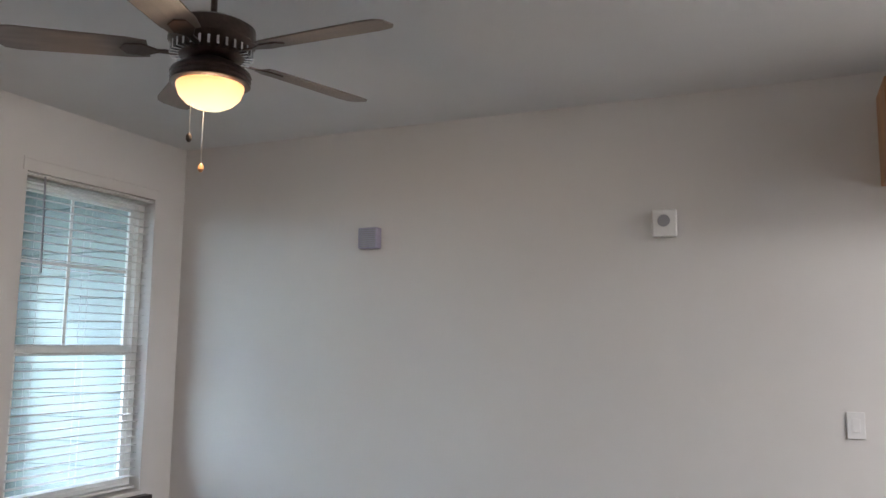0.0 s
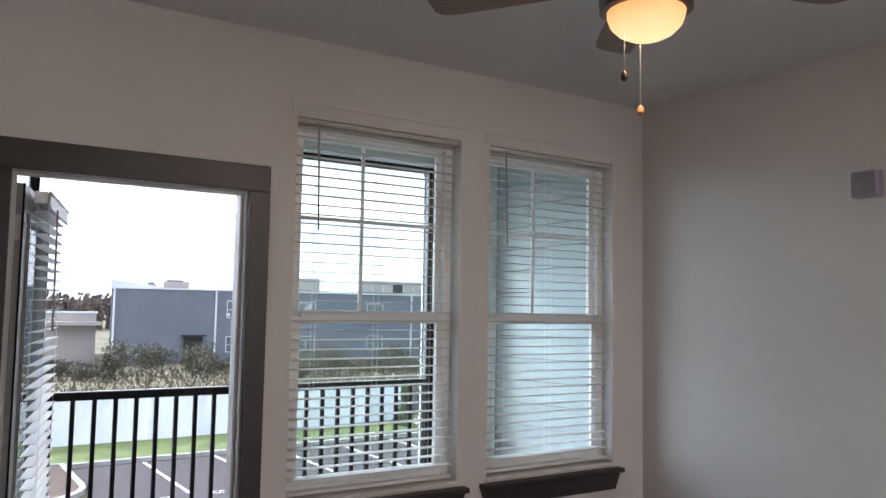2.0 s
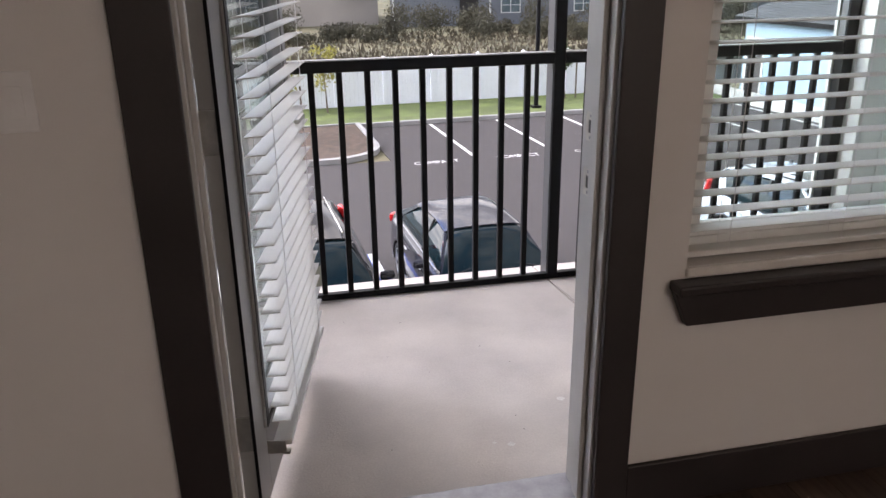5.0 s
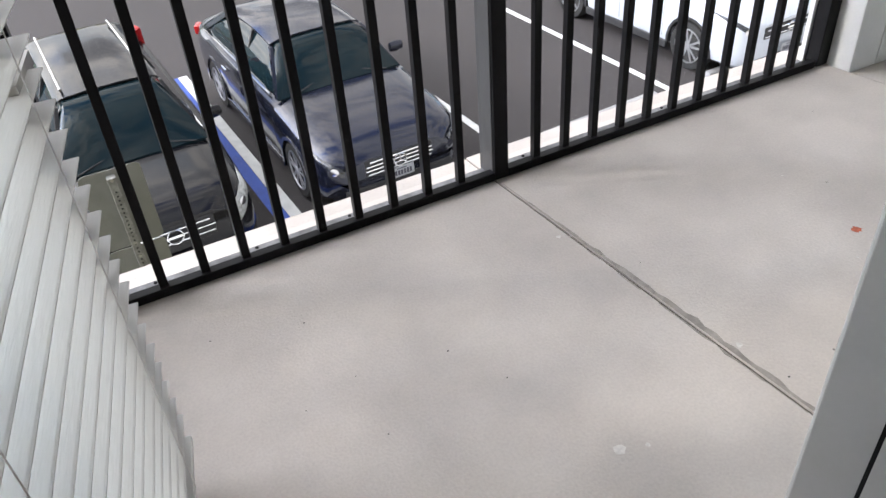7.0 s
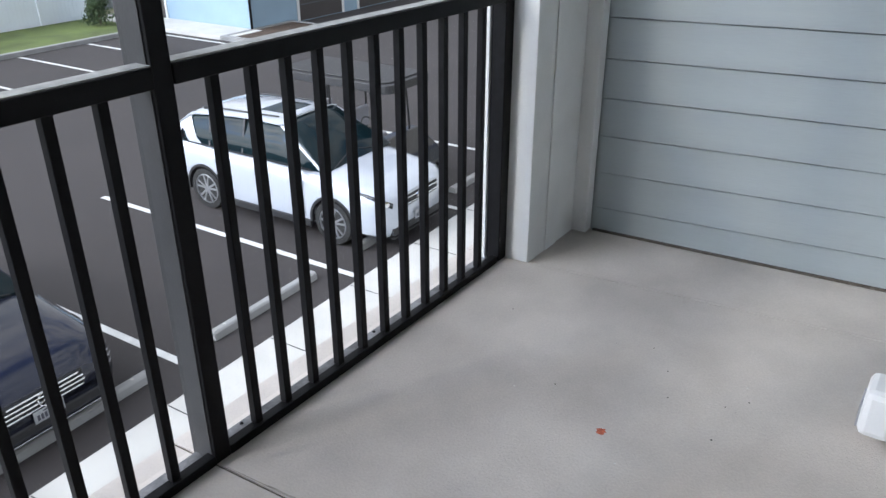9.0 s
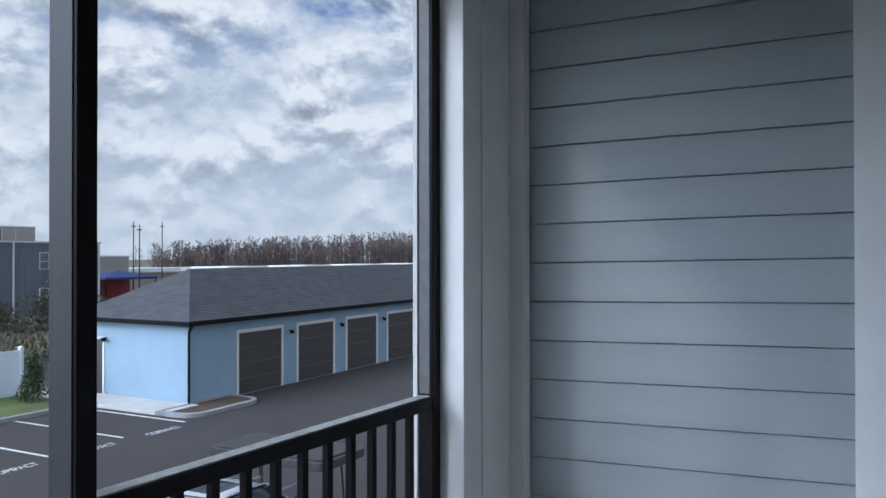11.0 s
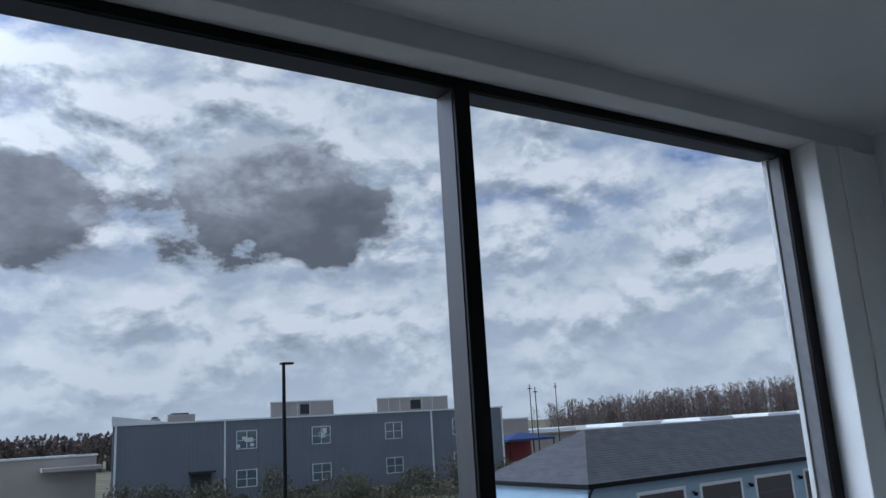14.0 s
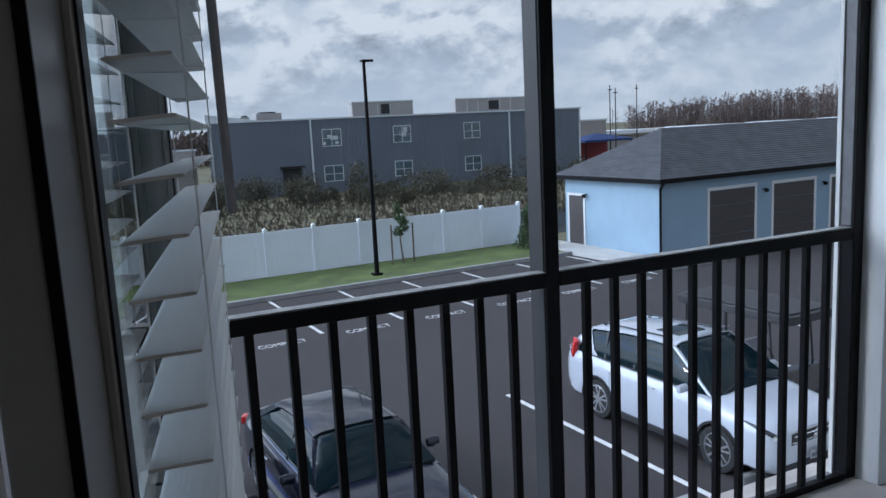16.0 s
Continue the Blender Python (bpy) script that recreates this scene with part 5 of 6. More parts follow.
for y, back in ((1.15, 1.55), (2.05, 2.4)):
    boxpart("seat", (-0.52, 0.52, y, y + 0.45, 0.62, 0.76), GREYP, cart, bevel=0.04)
    boxpart("backrest", (-0.52, 0.52, back, back + 0.09, 0.82, 1.20), GREYP, cart, bevel=0.03)
bm = bmesh.new()
prism(bm, [(0.0, 0.45), (0.1, 0.70), (0.5, 0.95), (0.7, 0.95), (0.72, 0.38), (2.7, 0.38), (2.8, 0.62), (2.75, 0.25), (0.05, 0.25)], -0.56, 0.56, "x")
part("body", bm, CARBLK, cart, bevel=0.03)
bm = bmesh.new()
rod(bm, (-0.28, 0.68, 0.9), (-0.28, 0.95, 1.08), 0.015)
for i in range(16):
    a0, a1 = 2 * math.pi * i / 16, 2 * math.pi * (i + 1) / 16
    m_ = pose(-0.28, 0.96, 1.09, 60)
    rod(bm, m_ @ Vector((0.17 * math.cos(a0), 0.17 * math.sin(a0), 0)), m_ @ Vector((0.17 * math.cos(a1), 0.17 * math.sin(a1), 0)), 0.012, 6)
part("steering_wheel", bm, CARPL, cart)
for s in (-1, 1):
    for y in (0.45, 2.3):
        w = thing_part("wheel", cart, pose(s * 0.56, y, 0.27, 0, 90 * s, 0))
        bm = bmesh.new()
        lathe(bm, [(0.15, -0.18), (0.26, -0.18), (0.27, -0.15), (0.27, -0.03), (0.26, 0), (0.15, 0.0)], 22)
        part("tyre", bm, RUBBER, w, smooth=True)
        bm = bmesh.new()
        lathe(bm, [(0.15, -0.05), (0.152, 0.002), (0.05, -0.02), (0.02, 0.01)], 18)
        part("rim", bm, CARPL, w, smooth=True)

# ---- accessible-parking sign, seen from the back ----
sign = thing("parking_sign", pose(1.03, 3.62, G - 0.04), "two bare aluminium sign backs on a perforated galvanised post", "road sign")
bm = bmesh.new()
bx(bm, -0.0225, 0.0225, -0.0225, 0.0225, 0, 3.0)
part("post", bm, GALV, sign, bevel=0.003)
bm = bmesh.new()
for i in range(110):
    cyl(bm, 0.0055, 0.0055, 0, 0.0012, 8, pose(0, -0.0225, 0.15 + 0.0254 * i, 90))
part("post_hole", bm, CARPL, sign, "row of dark punched holes", kind="stuff")


def plate_outline(w, z0, z1, rr):
    pts = []
    for cx, cz, a0 in ((w - rr, z1 - rr, 0), (-w + rr, z1 - rr, 90), (-w + rr, z0 + rr, 180), (w - rr, z0 + rr, 270)):
        pts += [(cx + rr * math.cos(radians(a0 + 22.5 * k)), cz + rr * math.sin(radians(a0 + 22.5 * k))) for k in range(5)]
    return pts


for nm, z0, z1, rr in (("sign_plate", 2.56, 3.03, 0.03), ("lower_plate", 2.39, 2.552, 0.03)):
    bm = bmesh.new()
    prism(bm, plate_outline(0.155, z0, z1, rr), 0.0235, 0.0265, "y")
    pl_ = part(nm, bm, SIGNB, sign, "grey-green aluminium sign back")
    for z in (z0 + 0.04, z1 - 0.04):
        bm = bmesh.new()
        cyl(bm, 0.009, 0.009, 0, 0.008, 6, pose(0, -0.0226, z, 90))
        part("bolt", bm, STEEL, pl_)

# ---- street lamp ----
lamp = thing("street_lamp", ext(11.2, 24.75, G + 0.05), "tall black car park light pole on the grass strip", "street lamp")
bm = bmesh.new()
cyl(bm, 0.085, 0.055, 0.12, 7.40, 12)
part("pole", bm, BLACK, lamp, smooth=True)
boxpart("base", (-0.16, 0.16, -0.16, 0.16, -0.06, 0.13), BLACK, lamp, bevel=0.02)
boxpart("lamp_head", (-0.10, 0.32, -0.13, 0.13, 7.40, 7.47), BLACK, lamp, "flat LED lamp head", 0.02)
boxpart("bracket", (-0.05, 0.05, -0.04, 0.04, 7.30, 7.40), BLACK, lamp, bevel=0.01)

# ---- fence ----
fence = thing("fence", ext(0, 27.3, G + 0.0), "white vinyl privacy fence with capped posts on the grass edge", "fence")
NP, PITCH = 24, 1.83
bm = bmesh.new()
bx(bm, -0.065, 0.065, -0.065, 0.065, 0, 1.78)
post_me = mesh("fence_post", bm, FENCE, 0.006)
bm = bmesh.new()
prism(bm, [(-0.08, 1.78), (0.08, 1.78), (0.08, 1.81), (0.0, 1.86), (-0.08, 1.81)], -0.08, 0.08, "y")
cap_me = mesh("post_cap", bm, VINYL)
bm = bmesh.new()
bx(bm, 0.065, PITCH - 0.065, -0.022, 0.022, 0.05, 0.20)
bx(bm, 0.065, PITCH - 0.065, -0.022, 0.022, 1.62, 1.72)
for i in range(11):
    a = 0.067 + i * (PITCH - 0.134) / 11
    bx(bm, a, a + (PITCH - 0.134) / 11 - 0.006, -0.011, 0.011, 0.20, 1.62)
pan_me = mesh("fence_panel", bm, FENCE)
for i in range(NP):
    x = 19.0 - PITCH * i
    o = new("fence_post", post_me)
    o.parent, o.location = fence, (x, 0, 0)
    c = new("post_cap", cap_me)
    c.parent = o
    if i:
        p = new("fence_panel", pan_me)
        p.parent, p.location = fence, (x, 0, 0)

# ---- garage block ----
gar = thing("garage_building", ext(20.4, 20.35), "pale blue garage block with dark doors and a grey hipped roof", "garage")
GL, GDp, GH = 29.0, 5.45, 2.80
boxpart("wall", (0, GL, 0.03, GDp, 0, GH), GARW, gar, "pale blue lap siding wall")
bm = bmesh.new()
doors = [2.45 + 3.52 * k for k in range(7)]
n = int(GH / 0.16)
for i in range(n):
    z = i * 0.16
    segs = [(0.0, doors[0] - 0.13)] + [(a + 2.44 + 0.13, b - 0.13) for a, b in zip(doors, doors[1:])] + [(doors[-1] + 2.57, GL)] if z < 2.35 else [(0.0, GL)]
    for a, b in segs:
        prism(bm, [(0.028, z), (0.004, z), (0.018, z + 0.158), (0.028, z + 0.158)], a, b, "x")
    segs = [(0.03, 4.16), (5.32, GDp)] if z < 2.1 else [(0.03, GDp)]
    for a, b in segs:
        prism(bm, [(-0.002, z), (-0.026, z), (-0.012, z + 0.158), (-0.002, z + 0.158)], a, b, "y")
part("lap_siding", bm, GARW, gar, "pale blue lap siding boards", kind="stuff")
for k, a in enumerate(doors):
    d = thing_part("garage_door", gar, pose(a, 0, 0))
    for i in range(4):
        boxpart("door_panel", (0.0, 2.44, 0.012, 0.028, 0.03 + i * 0.565, 0.585 + i * 0.565), GARD, d, "dark brown door panel", 0.006)
    bm = bmesh.new()
    for v in ((-0.12, -0.001, -0.012, 0.028, 0, 2.42), (2.441, 2.56, -0.012, 0.028, 0, 2.42), (-0.001, 2.441, -0.012, 0.028, 2.30, 2.42)):
        bx(bm, *v)
    part("frame", bm, TRIMW, d, "white door frame", 0.005)
    l = thing_part("wall_light", gar, pose(a + 2.95, 0, 2.05))
    bm = bmesh.new()
    cyl(bm, 0.07, 0.10, -0.02, 0.10, 12, pose(0, -0.14, 0))
    bx(bm, -0.03, 0.03, -0.14, 0.0, 0.08, 0.13)
    part("lamp_shade", bm, BLACK, l)
sd = thing_part("side_door", gar, pose(0, 4.28, 0.1))
boxpart("door_panel", (-0.03, -0.004, 0.0, 0.92, 0.0, 2.0), GARD, sd, "dark grey flush door", 0.003)
bm = bmesh.new()
for v in ((-0.042, -0.004, -0.10, -0.001, 0, 2.10), (-0.042, -0.004, 0.921, 1.02, 0, 2.10), (-0.042, -0.004, -0.001, 0.921, 2.005, 2.10)):
    bx(bm, *v)
part("frame", bm, TRIMW, sd, "white door frame", 0.004)
bm = bmesh.new()
cyl(bm, 0.07, 0.10, 1.95, 2.08, 12, pose(-0.16, -0.2, 0))
bx(bm, -0.16, -0.03, -0.23, -0.17, 2.05, 2.10)
part("wall_light", bm, BLACK, sd)
bm = bmesh.new()
rod(bm, (-0.06, -0.05, 0.1), (-0.06, -0.05, GH - 0.25), 0.045, 8)
rod(bm, (-0.06, -0.05, GH - 0.25), (-0.12, -0.28, GH - 0.02), 0.045, 8)
part("downspout", bm, BLACK, gar)
OV, RISE = 0.35, 1.72
hd = GDp / 2 + OV
bm = bmesh.new()
P = [(-OV, -OV, GH), (GL + OV, -OV, GH), (GL + OV, GDp + OV, GH), (-OV, GDp + OV, GH)]
lo = [bm.verts.new((x, y, z - 0.02)) for x, y, z in P]
up = [bm.verts.new((x, y, z + 0.14)) for x, y, z in P]
for i in range(4):
    bm.faces.new((lo[i], lo[(i + 1) % 4], up[(i + 1) % 4], up[i]))
bm.faces.new(lo[::-1]), bm.faces.new(up)
part("eaves_fascia", bm, BLACK, gar, "dark gutter and fascia")
roof = thing_part("roof", gar, pose(0, 0, GH + 0.14))
bm = bmesh.new()
e = [bm.verts.new(c) for c in ((-OV, -OV, 0), (GL + OV, -OV, 0), (GL + OV, GDp + OV, 0), (-OV, GDp + OV, 0), (-OV + hd, GDp / 2, RISE), (GL + OV - hd, GDp / 2, RISE))]
for f in ((0, 1, 5, 4), (1, 2, 5), (2, 3, 4, 5), (3, 0, 4), (3, 2, 1, 0)):
    bm.faces.new([e[i] for i in f])
part("roof_deck", bm, SHING, roof)
NC = 22
bm = bmesh.new()
rs = random.Random(5)
for c in range(NC):
    k0, k1 = c / NC, (c + 1.02) / NC
    y0_, z0_, y1_, z1_ = -OV + hd * k0, RISE * k0, -OV + hd * k1, RISE * k1
    x = -OV + hd * k0
    while x < GL + OV - hd * k0:
        w = rs.uniform(0.24, 0.36)
        x2 = min(x + w, GL + OV - hd * k0)
        lift = rs.uniform(0.012, 0.020)
        vs = [bm.verts.new(p) for p in ((x, y0_ - 0.01, z0_ + lift), (x2 - 0.012, y0_ - 0.01, z0_ + lift), (min(x2 - 0.012, GL), y1_, z1_ + 0.004), (max(x, -OV + hd * k1), y1_, z1_ + 0.004), (x, y0_ - 0.01, z0_ - 0.004), (x2 - 0.012, y0_ - 0.01, z0_ - 0.004))]
        bm.faces.new(vs[:4]), bm.faces.new((vs[0], vs[4], vs[5], vs[1]))
        x = x2
    y = -OV + hd * k0
    while y < GDp + OV - hd * k0:
        w = rs.uniform(0.24, 0.36)
        y2_ = min(y + w, GDp + OV - hd * k0)
        lift = rs.uniform(0.012, 0.020)
        a1 = -OV + hd * k1
        vs = [bm.verts.new(p) for p in ((y0_ - 0.01, y2_ - 0.012, z0_ + lift), (y0_ - 0.01, y, z0_ + lift), (a1, max(y, a1), z1_ + 0.004), (a1, min(y2_ - 0.012, GDp - a1), z1_ + 0.004), (y0_ - 0.01, y2_ - 0.012, z0_ - 0.004), (y0_ - 0.01, y, z0_ - 0.004))]
        bm.faces.new(vs[:4]), bm.faces.new((vs[0], vs[4], vs[5], vs[1]))
        y = y2_
part("shingle", bm, SHING, roof, "grey roof shingles", kind="stuff")

# ---- the warehouse beyond the pond ----
BY = 65.0
wh = thing("warehouse_building", pose(11.47, BY, G), "dark grey-blue two-storey warehouse with pale trim beyond the pond", "building")
BL, BH = 36.6, 6.32
bm = bmesh.new()
prism(bm, [(0, 0), (BL, 0), (BL, 22), (4.6, 22)], 0, BH, "z")
part("wall", bm, BLDG, wh)
bm = bmesh.new()
for i in range(122):
    bx(bm, i * 0.3 + 0.02, i * 0.3 + 0.06, -0.03, -0.001, 0.1, BH - 0.2)
part("wall_rib", bm, BLDG, wh, "upright metal wall ribs", kind="stuff")
boxpart("coping", (-0.1, BL + 0.1, -0.12, 0.2, BH, BH + 0.14), BTRIM, wh, "pale roof edge")
bm = bmesh.new()
prism(bm, [(-0.1, BH + 0.14), (4.2, BH + 0.14), (-0.1, BH + 0.75)], 0.0, 0.3, "y")
part("parapet", bm, BTRIM, wh, "pale stepped parapet")
for x in (0.15, 8.5, 28.2, 36.4):
    boxpart("downpipe", (x, x + 0.14, -0.14, -0.032, 0, BH), BTRIM, wh, "pale downpipe")


def bwin(parent, x, z, w, h, lit):
    t = thing_part("window", parent, pose(x, 0, z))
    bm = bmesh.new()
    f = 0.065
    for v in ((0, w, -0.09, -0.032, 0, f), (0, w, -0.09, -0.032, h - f, h), (0, f, -0.09, -0.032, f, h - f), (w - f, w, -0.09, -0.032, f, h - f), (w / 2 - 0.028, w / 2 + 0.028, -0.08, -0.033, f, h - f), (f, w - f, -0.08, -0.034, h * 0.45, h * 0.45 + 0.045)):
        bx(bm, *v)
    part("frame", bm, BTRIM, t)
    boxpart("pane", (f, w - f, -0.05, -0.031, f, h - f), BWIN, t, "dark reflecting glass")
    if lit:
        bm = bmesh.new()
        rr = random.Random(int(x * 10))
        for i in range(5):
            a = rr.uniform(f, w - 0.5)
            b = rr.uniform(f, h - 0.5)
            bx(bm, a, a + rr.uniform(0.15, 0.45), -0.056, -0.051, b, b + rr.uniform(0.2, 0.5))
        part("interior_shade", bm, BTRIM, t, "pale shades behind the glass")


for x, lit in ((9.53, True), (16.15, True), (23.3, False), (30.6, False)):
    bwin(wh, x, 3.98, 1.75, 1.5, lit)
    bwin(wh, x, 0.95, 1.75, 1.4, False)
boxpart("entrance", (5.9, 7.5, -0.10, -0.032, 0.1, 2.3), CARPL, wh, "dark recessed entrance")
boxpart("entrance_canopy", (5.7, 7.7, -0.7, -0.032, 2.35, 2.5), CARPL, wh)
for x, w, h, d in ((4.5, 2.2, 0.75, 1.6), (3.2, 0.7, 0.5, 0.7)):
    u = thing("rooftop_unit", pose(11.47 + x, BY + 2.0, G + BH), "grey rooftop air unit on the warehouse roof", "rooftop unit", "rooftop units")
    boxpart("casing", (0, w, 0, d, 0, h), TANW, u, bevel=0.02)
    boxpart("fan_cowl", (w * 0.2, w * 0.8, d * 0.2, d * 0.8, h, h + 0.12), CARPL, u)
for x, w in ((12.9, 5.9), (23.2, 7.8)):
    u = thing("roof_screen", pose(11.47 + x, BY + 1.2, G + BH), "pale louvred roof screen on the warehouse", "roof screen", "roof screens")
    boxpart("panel", (0, w, 0, 0.15, 0, 1.35), TANW, u)
    boxpart("cap", (-0.05, w + 0.05, -0.05, 0.2, 1.35, 1.45), BTRIM, u)
    boxpart("side", (0, 0.15, 0.15, 0.9, 0, 1.35), TANW, u)
    boxpart("louvre", (w * 0.46, w * 0.60, -0.04, -0.002, 0.3, 1.15), CARPL, u)
    for i in range(1, int(w / 1.2)):
        boxpart("joint_strip", (i * 1.2, i * 1.2 + 0.05, -0.03, -0.001, 0, 1.34), BTRIM, u)
tw = thing("tan_building", pose(-22, 69, G), "low tan block building beyond the pond", "building")
boxpart("wall", (0, 33.0, 0, 14, 0, 4.2), TANW, tw)
boxpart("coping", (-0.1, 33.1, -0.1, 0.3, 4.2, 4.35), BTRIM, tw)
boxpart("awning", (29.0, 33.2, -1.6, -0.01, 3.2, 3.5), TANW, tw, "flat grey awning")
boxpart("dock_door", (21.0, 24.0, -0.05, -0.005, 0, 3.0), CARPL, tw)
fb = thing("flat_warehouse", pose(62, 84, G), "long low pale-roofed warehouse far off", "building")
boxpart("wall", (0, 110, 0, 30, 0, 2.9), TANW, fb)
boxpart("roof", (-0.5, 110.5, -0.5, 30.5, 2.9, 3.1), TANW, fb, "pale flat roof")
for i in range(6):
    boxpart("skylight", (6 + i * 17, 14 + i * 17, 2, 10, 3.1, 3.5), BTRIM, fb)
ob_ = thing("block_building", pose(59.5, 84, G), "small tan block building with a flat roof beyond the yard", "building")
boxpart("wall", (0, 6.5, 0, 12, 0, 5.0), TANW, ob_)
boxpart("coping", (-0.1, 6.6, -0.1, 12.1, 5.0, 5.2), BTRIM, ob_)
cn = thing("canopy_tent", pose(56.0, 75.0, G), "blue peaked canopy over red panels", "canopy")
bm = bmesh.new()
e = [bm.verts.new(c) for c in ((0, 0, 2.75), (7.0, 0, 2.75), (7.0, 5, 2.75), (0, 5, 2.75), (3.5, 2.5, 3.5), (0, 0, 2.5), (7.0, 0, 2.5), (7.0, 5, 2.5), (0, 5, 2.5))]
for f in ((0, 1, 4), (1, 2, 4), (2, 3, 4), (3, 0, 4), (5, 6, 1, 0), (6, 7, 2, 1), (7, 8, 3, 2), (8, 5, 0, 3)):
    bm.faces.new([e[i] for i in f])
part("cover", bm, BLUEC, cn)
boxpart("red_wall", (0.2, 6.8, 4.6, 4.8, 0, 2.49), REDW, cn, "red panel wall")
for x in (0.1, 6.8):
    for y in (0.1, 4.8):
        boxpart("leg", (x, x + 0.1, y, y + 0.1, 0, 2.49), BLACK, cn)


# ---- plants ----
def leaf_cloud(bm, rnd, centre, rad, count, size):
    for _ in range(count):
        d = Vector((rnd.gauss(0, 1), rnd.gauss(0, 1), rnd.gauss(0, 1)))
        d.normalize()
        p = Vector(centre) + Vector((d.x * rad[0], d.y * rad[1], d.z * rad[2])) * rnd.uniform(0.35, 1.0)
        s = size * rnd.uniform(0.6, 1.4)
        q = Euler((rnd.uniform(0, 6.3), rnd.uniform(0, 6.3), rnd.uniform(0, 6.3))).to_matrix()
        vs = [bm.verts.new(p + q @ Vector(c)) for c in ((-s, 0, 0), (0, -s * 0.5, 0.1 * s), (s, 0, 0), (0, s * 0.5, 0.1 * s))]
        bm.faces.new(vs)


def tree(name, m, height, crown, trunk_r, leaf, count, label, seed, staked=False, low=0.35, lsize=0.05):
    rnd = random.Random(seed)
    t = thing(name, m, label, "tree")
    bm = bmesh.new()
    pts = [Vector((0, 0, 0))]
    for i in range(6):
        pts.append(pts[-1] + Vector((rnd.uniform(-0.04, 0.04), rnd.uniform(-0.04, 0.04), height * 0.9 / 6)))
    for i, (a, b) in enumerate(zip(pts, pts[1:])):
        mm = Matrix.Translation(a) @ (b - a).to_track_quat("Z", "Y").to_matrix().to_4x4()
        cyl(bm, trunk_r * (1 - i / 7), trunk_r * (1 - (i + 1) / 7), 0, (b - a).length + 0.01, 8, mm)
    tips = []
    for i in range(14):
        k = rnd.uniform(low, 0.95)
        base = pts[0].lerp(pts[-1], k)
        a = rnd.uniform(0, 6.28)
        ln = crown * rnd.uniform(0.5, 1.0) * (1.15 - k * 0.7)
        tip = base + Vector((math.cos(a) * ln, math.sin(a) * ln, ln * rnd.uniform(0.4, 0.9)))
        rod(bm, base, tip, trunk_r * 0.22, 5)
        tips.append(tip)
        tips.append(base.lerp(tip, 0.6))
    part("trunk", bm, BARK, t)
    bm = bmesh.new()
    for tip in tips:
        leaf_cloud(bm, rnd, tip, (crown * 0.3, crown * 0.3, crown * 0.28), count // len(tips), lsize)
    part("crown", bm, leaf, t, "small loose leaves")
    if staked:
        for s in (-0.45, 0.45):
            bm = bmesh.new()
            rod(bm, (s, 0, 0), (s, 0, 1.5), 0.035, 6)
            part("stake", bm, BARK, t, "wooden stake")
    return t


tree("young_tree", ext(3.9, 26.3, G + 0.09), 2.4, 0.85, 0.035, LEAFY, 900, "thin young tree with sparse yellow leaves on the grass strip", 4, True)
tree("young_tree", ext(13.0, 26.3, G + 0.09), 2.5, 0.5, 0.04, LEAF, 1200, "staked young evergreen tree on the grass strip", 8, True, 0.45)
tree("young_tree", ext(2.2, 22.5, G + 0.1), 2.6, 0.8, 0.035, LEAFY, 900, "thin young tree with yellow leaves in the mulch bed", 14, True)


def cone_bush(m, h, r, seed, label):
    rnd = random.Random(seed)
    t = thing("conical_shrub", m, label, "shrub", "conical shrubs")
    bm = bmesh.new()
    cyl(bm, 0.05, 0.01, 0, h * 0.9, 6)
    part("trunk", bm, BARK, t)
    bm = bmesh.new()
    for i in range(26):
        k = i / 26
        leaf_cloud(bm, rnd, (rnd.uniform(-0.1, 0.1), rnd.uniform(-0.1, 0.1), 0.15 + k * h * 0.85), (r * (1.05 - k), r * (1.05 - k), h * 0.07), 90, 0.055)
    part("foliage", bm, LEAF, t)


cone_bush(ext(18.3, 25.6, G + 0.09), 1.95, 0.6, 21, "dark green conical shrub on the grass by the fence")


def clump(bm, rnd, x, y, z, w, h, n, size):
    for _ in range(5):
        cx, cy = x + rnd.uniform(-w, w) * 0.6, y + rnd.uniform(-w, w) * 0.6
        rod(bm, (x, y, z), (cx, cy, z + h * 0.6), 0.02, 3)
        leaf_cloud(bm, rnd, (cx, cy, z + h * rnd.uniform(0.30, 0.62)), (w * 0.6, w * 0.6, h * 0.42), n // 5, size)


rnd = random.Random(77)
bm = bmesh.new()
for i in range(58):
    x = -16 + i * 1.1 + rnd.uniform(-1.0, 1.0)
    k = (1.15 if 9 < x < 25 else 0.9 if x < 26 else 0.3) * (0.5 if rnd.random() < 0.35 else 1.0)
    clump(bm, rnd, x, rnd.uniform(50, 58), G, rnd.uniform(1.0, 2.0), rnd.uniform(1.6, 3.0) * k, 1100, 0.085)
for x, y, h in ((36.6, 56, 3.6), (38.0, 57, 2.8), (33.5, 57, 2.0), (42, 56, 2.2)):
    clump(bm, rnd, x, y, G, 1.8, h, 1100, 0.10)
tagged(new("brush", mesh("brush", bm, BUSHM)), "dark scrubby bushes along the pond bank", "bushes", kind="stuff")
bm = bmesh.new()
for i in range(15000):
    x, y = rnd.uniform(-25, 52), rnd.choice((rnd.uniform(46, 60), rnd.uniform(37.5, 46)))
    h = rnd.uniform(0.12, 0.38)
    a, s = rnd.uniform(0, 3.14), rnd.uniform(0.04, 0.11)
    dx, dy = math.cos(a) * s, math.sin(a) * s
    vs = [bm.verts.new(c) for c in ((x - dx, y - dy, G - 0.05), (x + dx, y + dy, G - 0.05), (x + rnd.uniform(-0.2, 0.2), y, G + h))]
    bm.faces.new(vs)
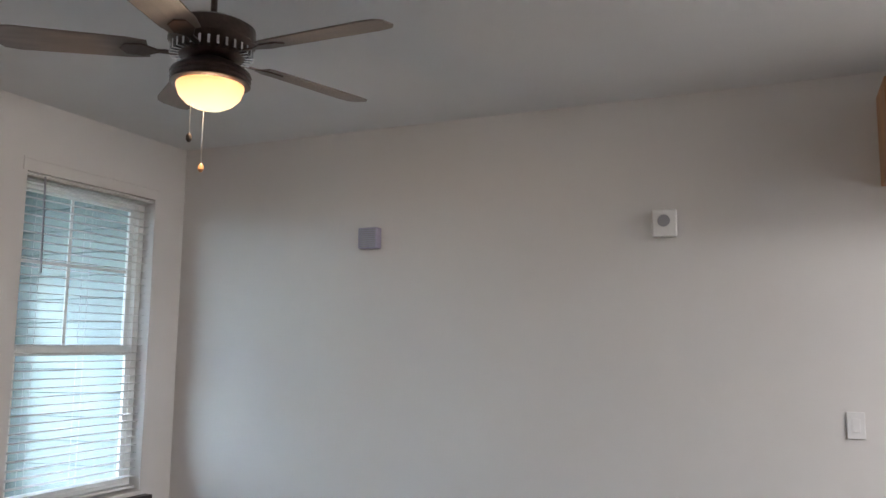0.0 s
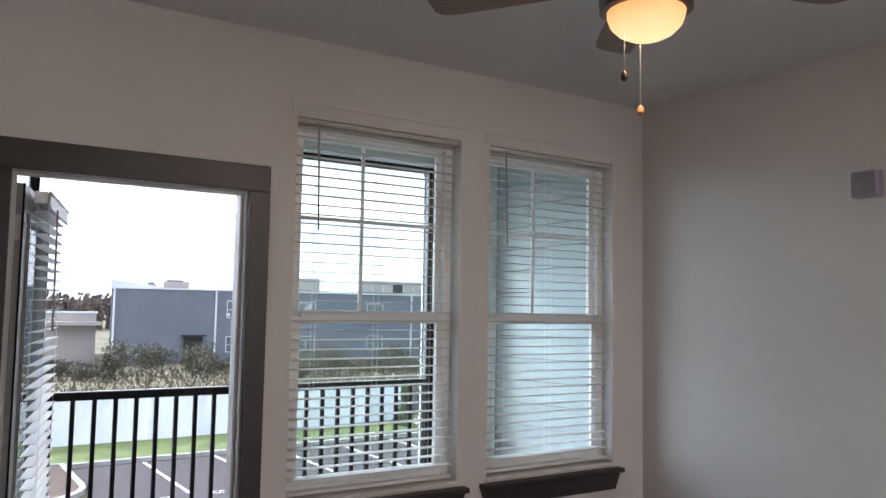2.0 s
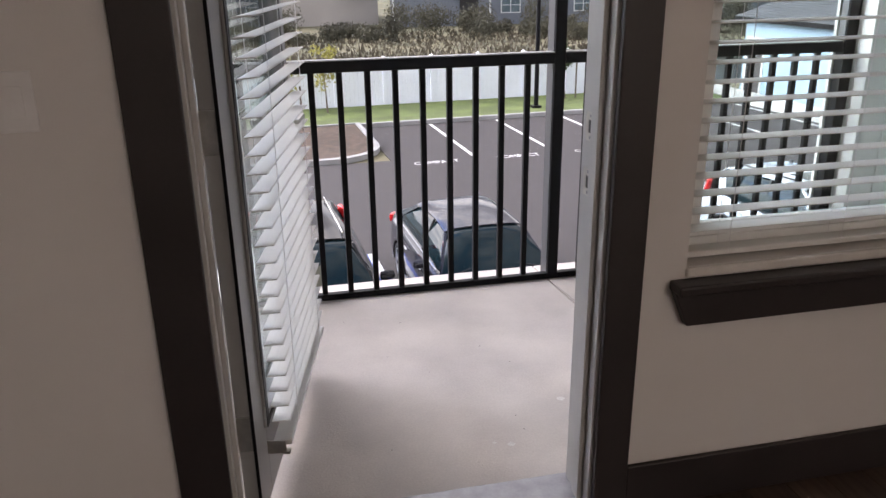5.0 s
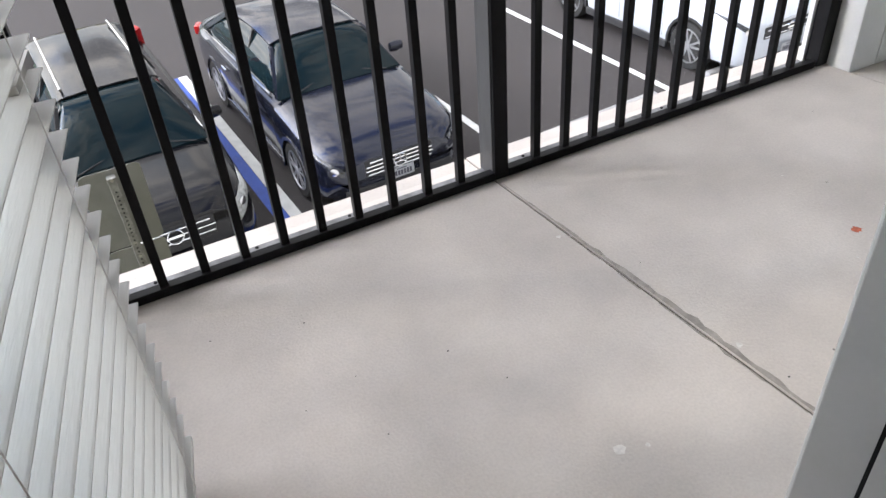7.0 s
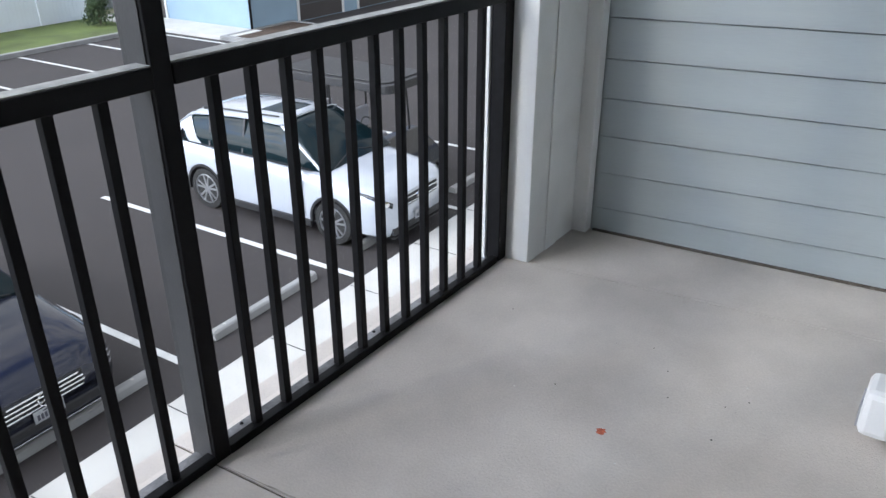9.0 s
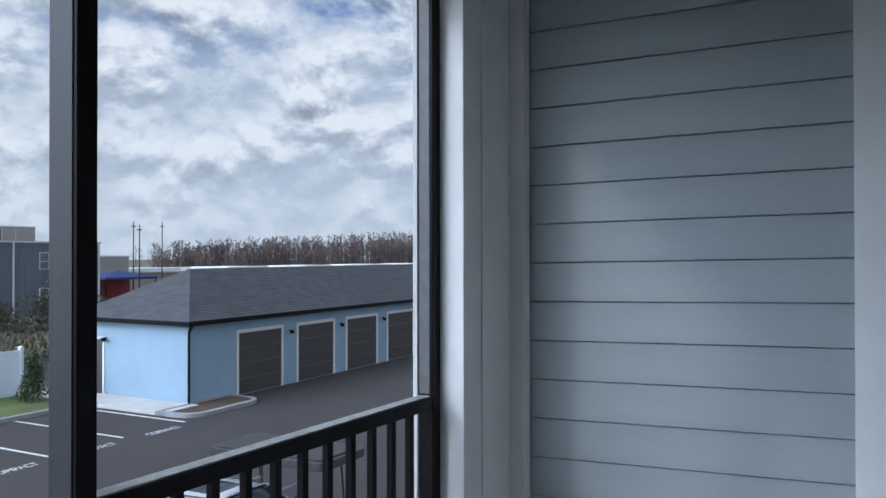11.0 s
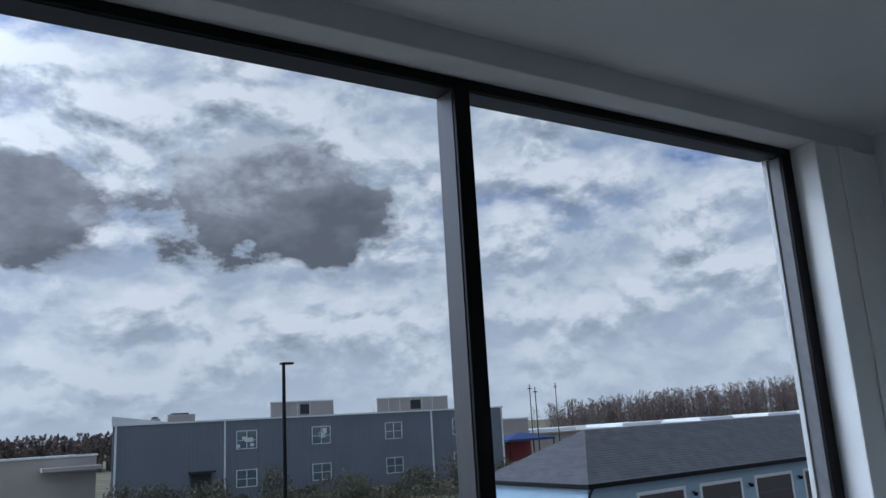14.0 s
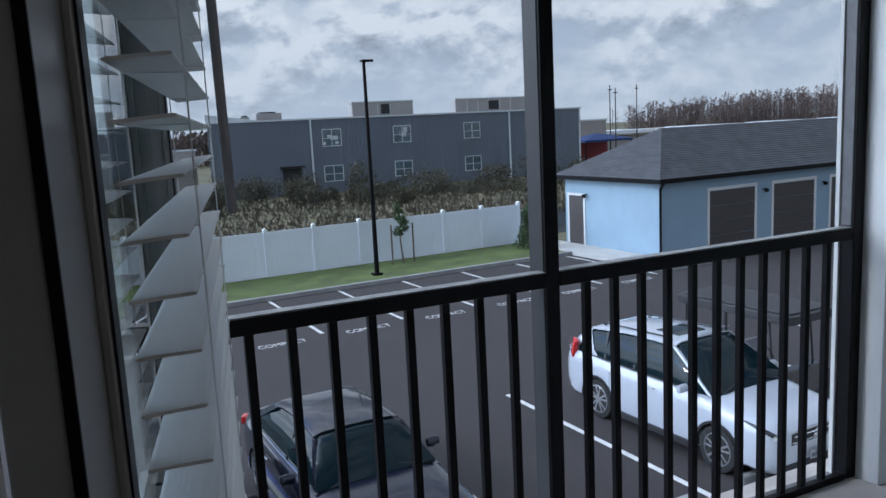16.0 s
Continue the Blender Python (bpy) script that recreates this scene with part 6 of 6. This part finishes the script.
tagged(new("reeds", mesh("reeds", bm, REEDM)), "dry brown reeds and tall grass on the bank", "reeds", kind="stuff")
bm = bmesh.new()
bx(bm, -60, 55, 29.0, 37.6, G - 0.05, G - 0.02)
ob = structure("water", bm, WATER, "still dark pond water")
ob.matrix_basis = EXT


def bare_wood(name, x0, x1, y0, y1, n, h0, h1, seed, label, twigs=9, leaf=0.13):
    rnd = random.Random(seed)
    bm = bmesh.new()
    for i in range(n):
        k = rnd.random()
        x, y = x0 + (x1 - x0) * k, y0 + (y1 - y0) * k + rnd.uniform(-6, 14)
        h = (h0 + (h1 - h0) * k) * rnd.uniform(0.72, 1.04)
        cyl(bm, 0.14, 0.03, 0, h, 4, pose(x, y, G, rnd.uniform(-2, 2), rnd.uniform(-2, 2)), False)
        for j in range(twigs):
            z = h * rnd.uniform(0.25, 0.97)
            ln = (h - z) * 0.28 + 0.5
            a = rnd.uniform(0, 6.28)
            p, q = Vector((x, y, G + z)), Vector((x + math.cos(a) * ln, y + math.sin(a) * ln, G + z + ln * rnd.uniform(0.7, 1.5)))
            s = Vector((math.sin(a), -math.cos(a), 0)) * 0.07
            vs = [bm.verts.new(c) for c in (p - s, p + s, q)]
            bm.faces.new(vs)
            leaf_cloud(bm, rnd, p.lerp(q, 0.7), (ln * 0.4, ln * 0.4, ln * 0.5), 7, leaf)
    tagged(new(name, mesh(name, bm, TWIG)), label, "woods", kind="stuff")


bare_wood("far_woods", 103, 235, 118, 112, 900, 7.6, 14.2, 31, "line of tall bare winter trees on the horizon", 12)
bare_wood("far_woods_low", -60, 95, 165, 150, 1100, 6.3, 6.6, 32, "low bare woods on the horizon", 6, 0.34)
for i, (x, y, h) in enumerate(((62, 78, 9.2), (56.5, 70, 8.5), (69.5, 82, 9.5))):
    pl = thing("utility_pole", pose(x, y, G), "thin dark pole beyond the warehouses", "pole", "utility poles")
    bm = bmesh.new()
    cyl(bm, 0.085, 0.055, 0, h, 8)
    part("pole", bm, DGREY, pl)
    boxpart("crossarm", (-0.3, 0.3, -0.04, 0.04, h - 0.6, h - 0.5), DGREY, pl)

# ---- pieces: siding boards and floor planks ----
end = bpy.data.objects["wall_balcony_end"]
COURSE, Z0 = 0.1624, 0.078 - 0.1624
bm = bmesh.new()
prism(bm, [(0, 0), (-0.0205, 0), (-0.011, COURSE - 0.006), (-0.001, COURSE - 0.003), (0, COURSE - 0.001)], 0.241, 1.511, "y")
for v in bm.verts:
    v.co = Vector((v.co.x, v.co.y, v.co.z))
# outline pairs above are (x, z) along y
board = mesh("siding_board", bm, SIDE, 0.0015)
for i in range(18):
    z = Z0 + COURSE * i
    o = new("siding_board", board)
    o.parent, o.location = end, (4.139, 0, z + 0.028)
    o.rotation_euler = (radians(-1.06), 0, 0)
sk = bpy.data.objects["wall_exterior_skin"]
bm = bmesh.new()
prism(bm, [(YO + 0.0105, 0), (YO + 0.017, 0), (YO + 0.012, COURSE + 0.01), (YO + 0.0105, COURSE + 0.01)], -2.7, 0.598, "x")
board2 = mesh("siding_board", bm, SIDE, 0.001)
for i in range(17):
    o = new("siding_board", board2)
    o.parent, o.location = sk, (0, 0, Z0 + COURSE * i + 0.03)

fl = bpy.data.objects["floor"]
rnd = random.Random(9)
planks = {}
x = 0.21
while x < 4.09:
    y = -0.02 - rnd.uniform(0.2, 1.1)
    top = -0.002
    ylo = -4.2
    a = top
    while a > ylo:
        ln = rnd.choice((0.9, 1.2)) if a < -0.01 else rnd.choice((0.5, 0.8, 1.1))
        key = ln
        if key not in planks:
            bm = bmesh.new()
            bx(bm, 0.001, 0.126, -ln + 0.001, -0.001, -0.011, 0)
            planks[key] = mesh("floor_plank", bm, FLOORW, 0.0015)
        o = new("floor_plank", planks[key])
        o.parent, o.location = fl, (x, a, 0)
        a -= ln
    x += 0.127
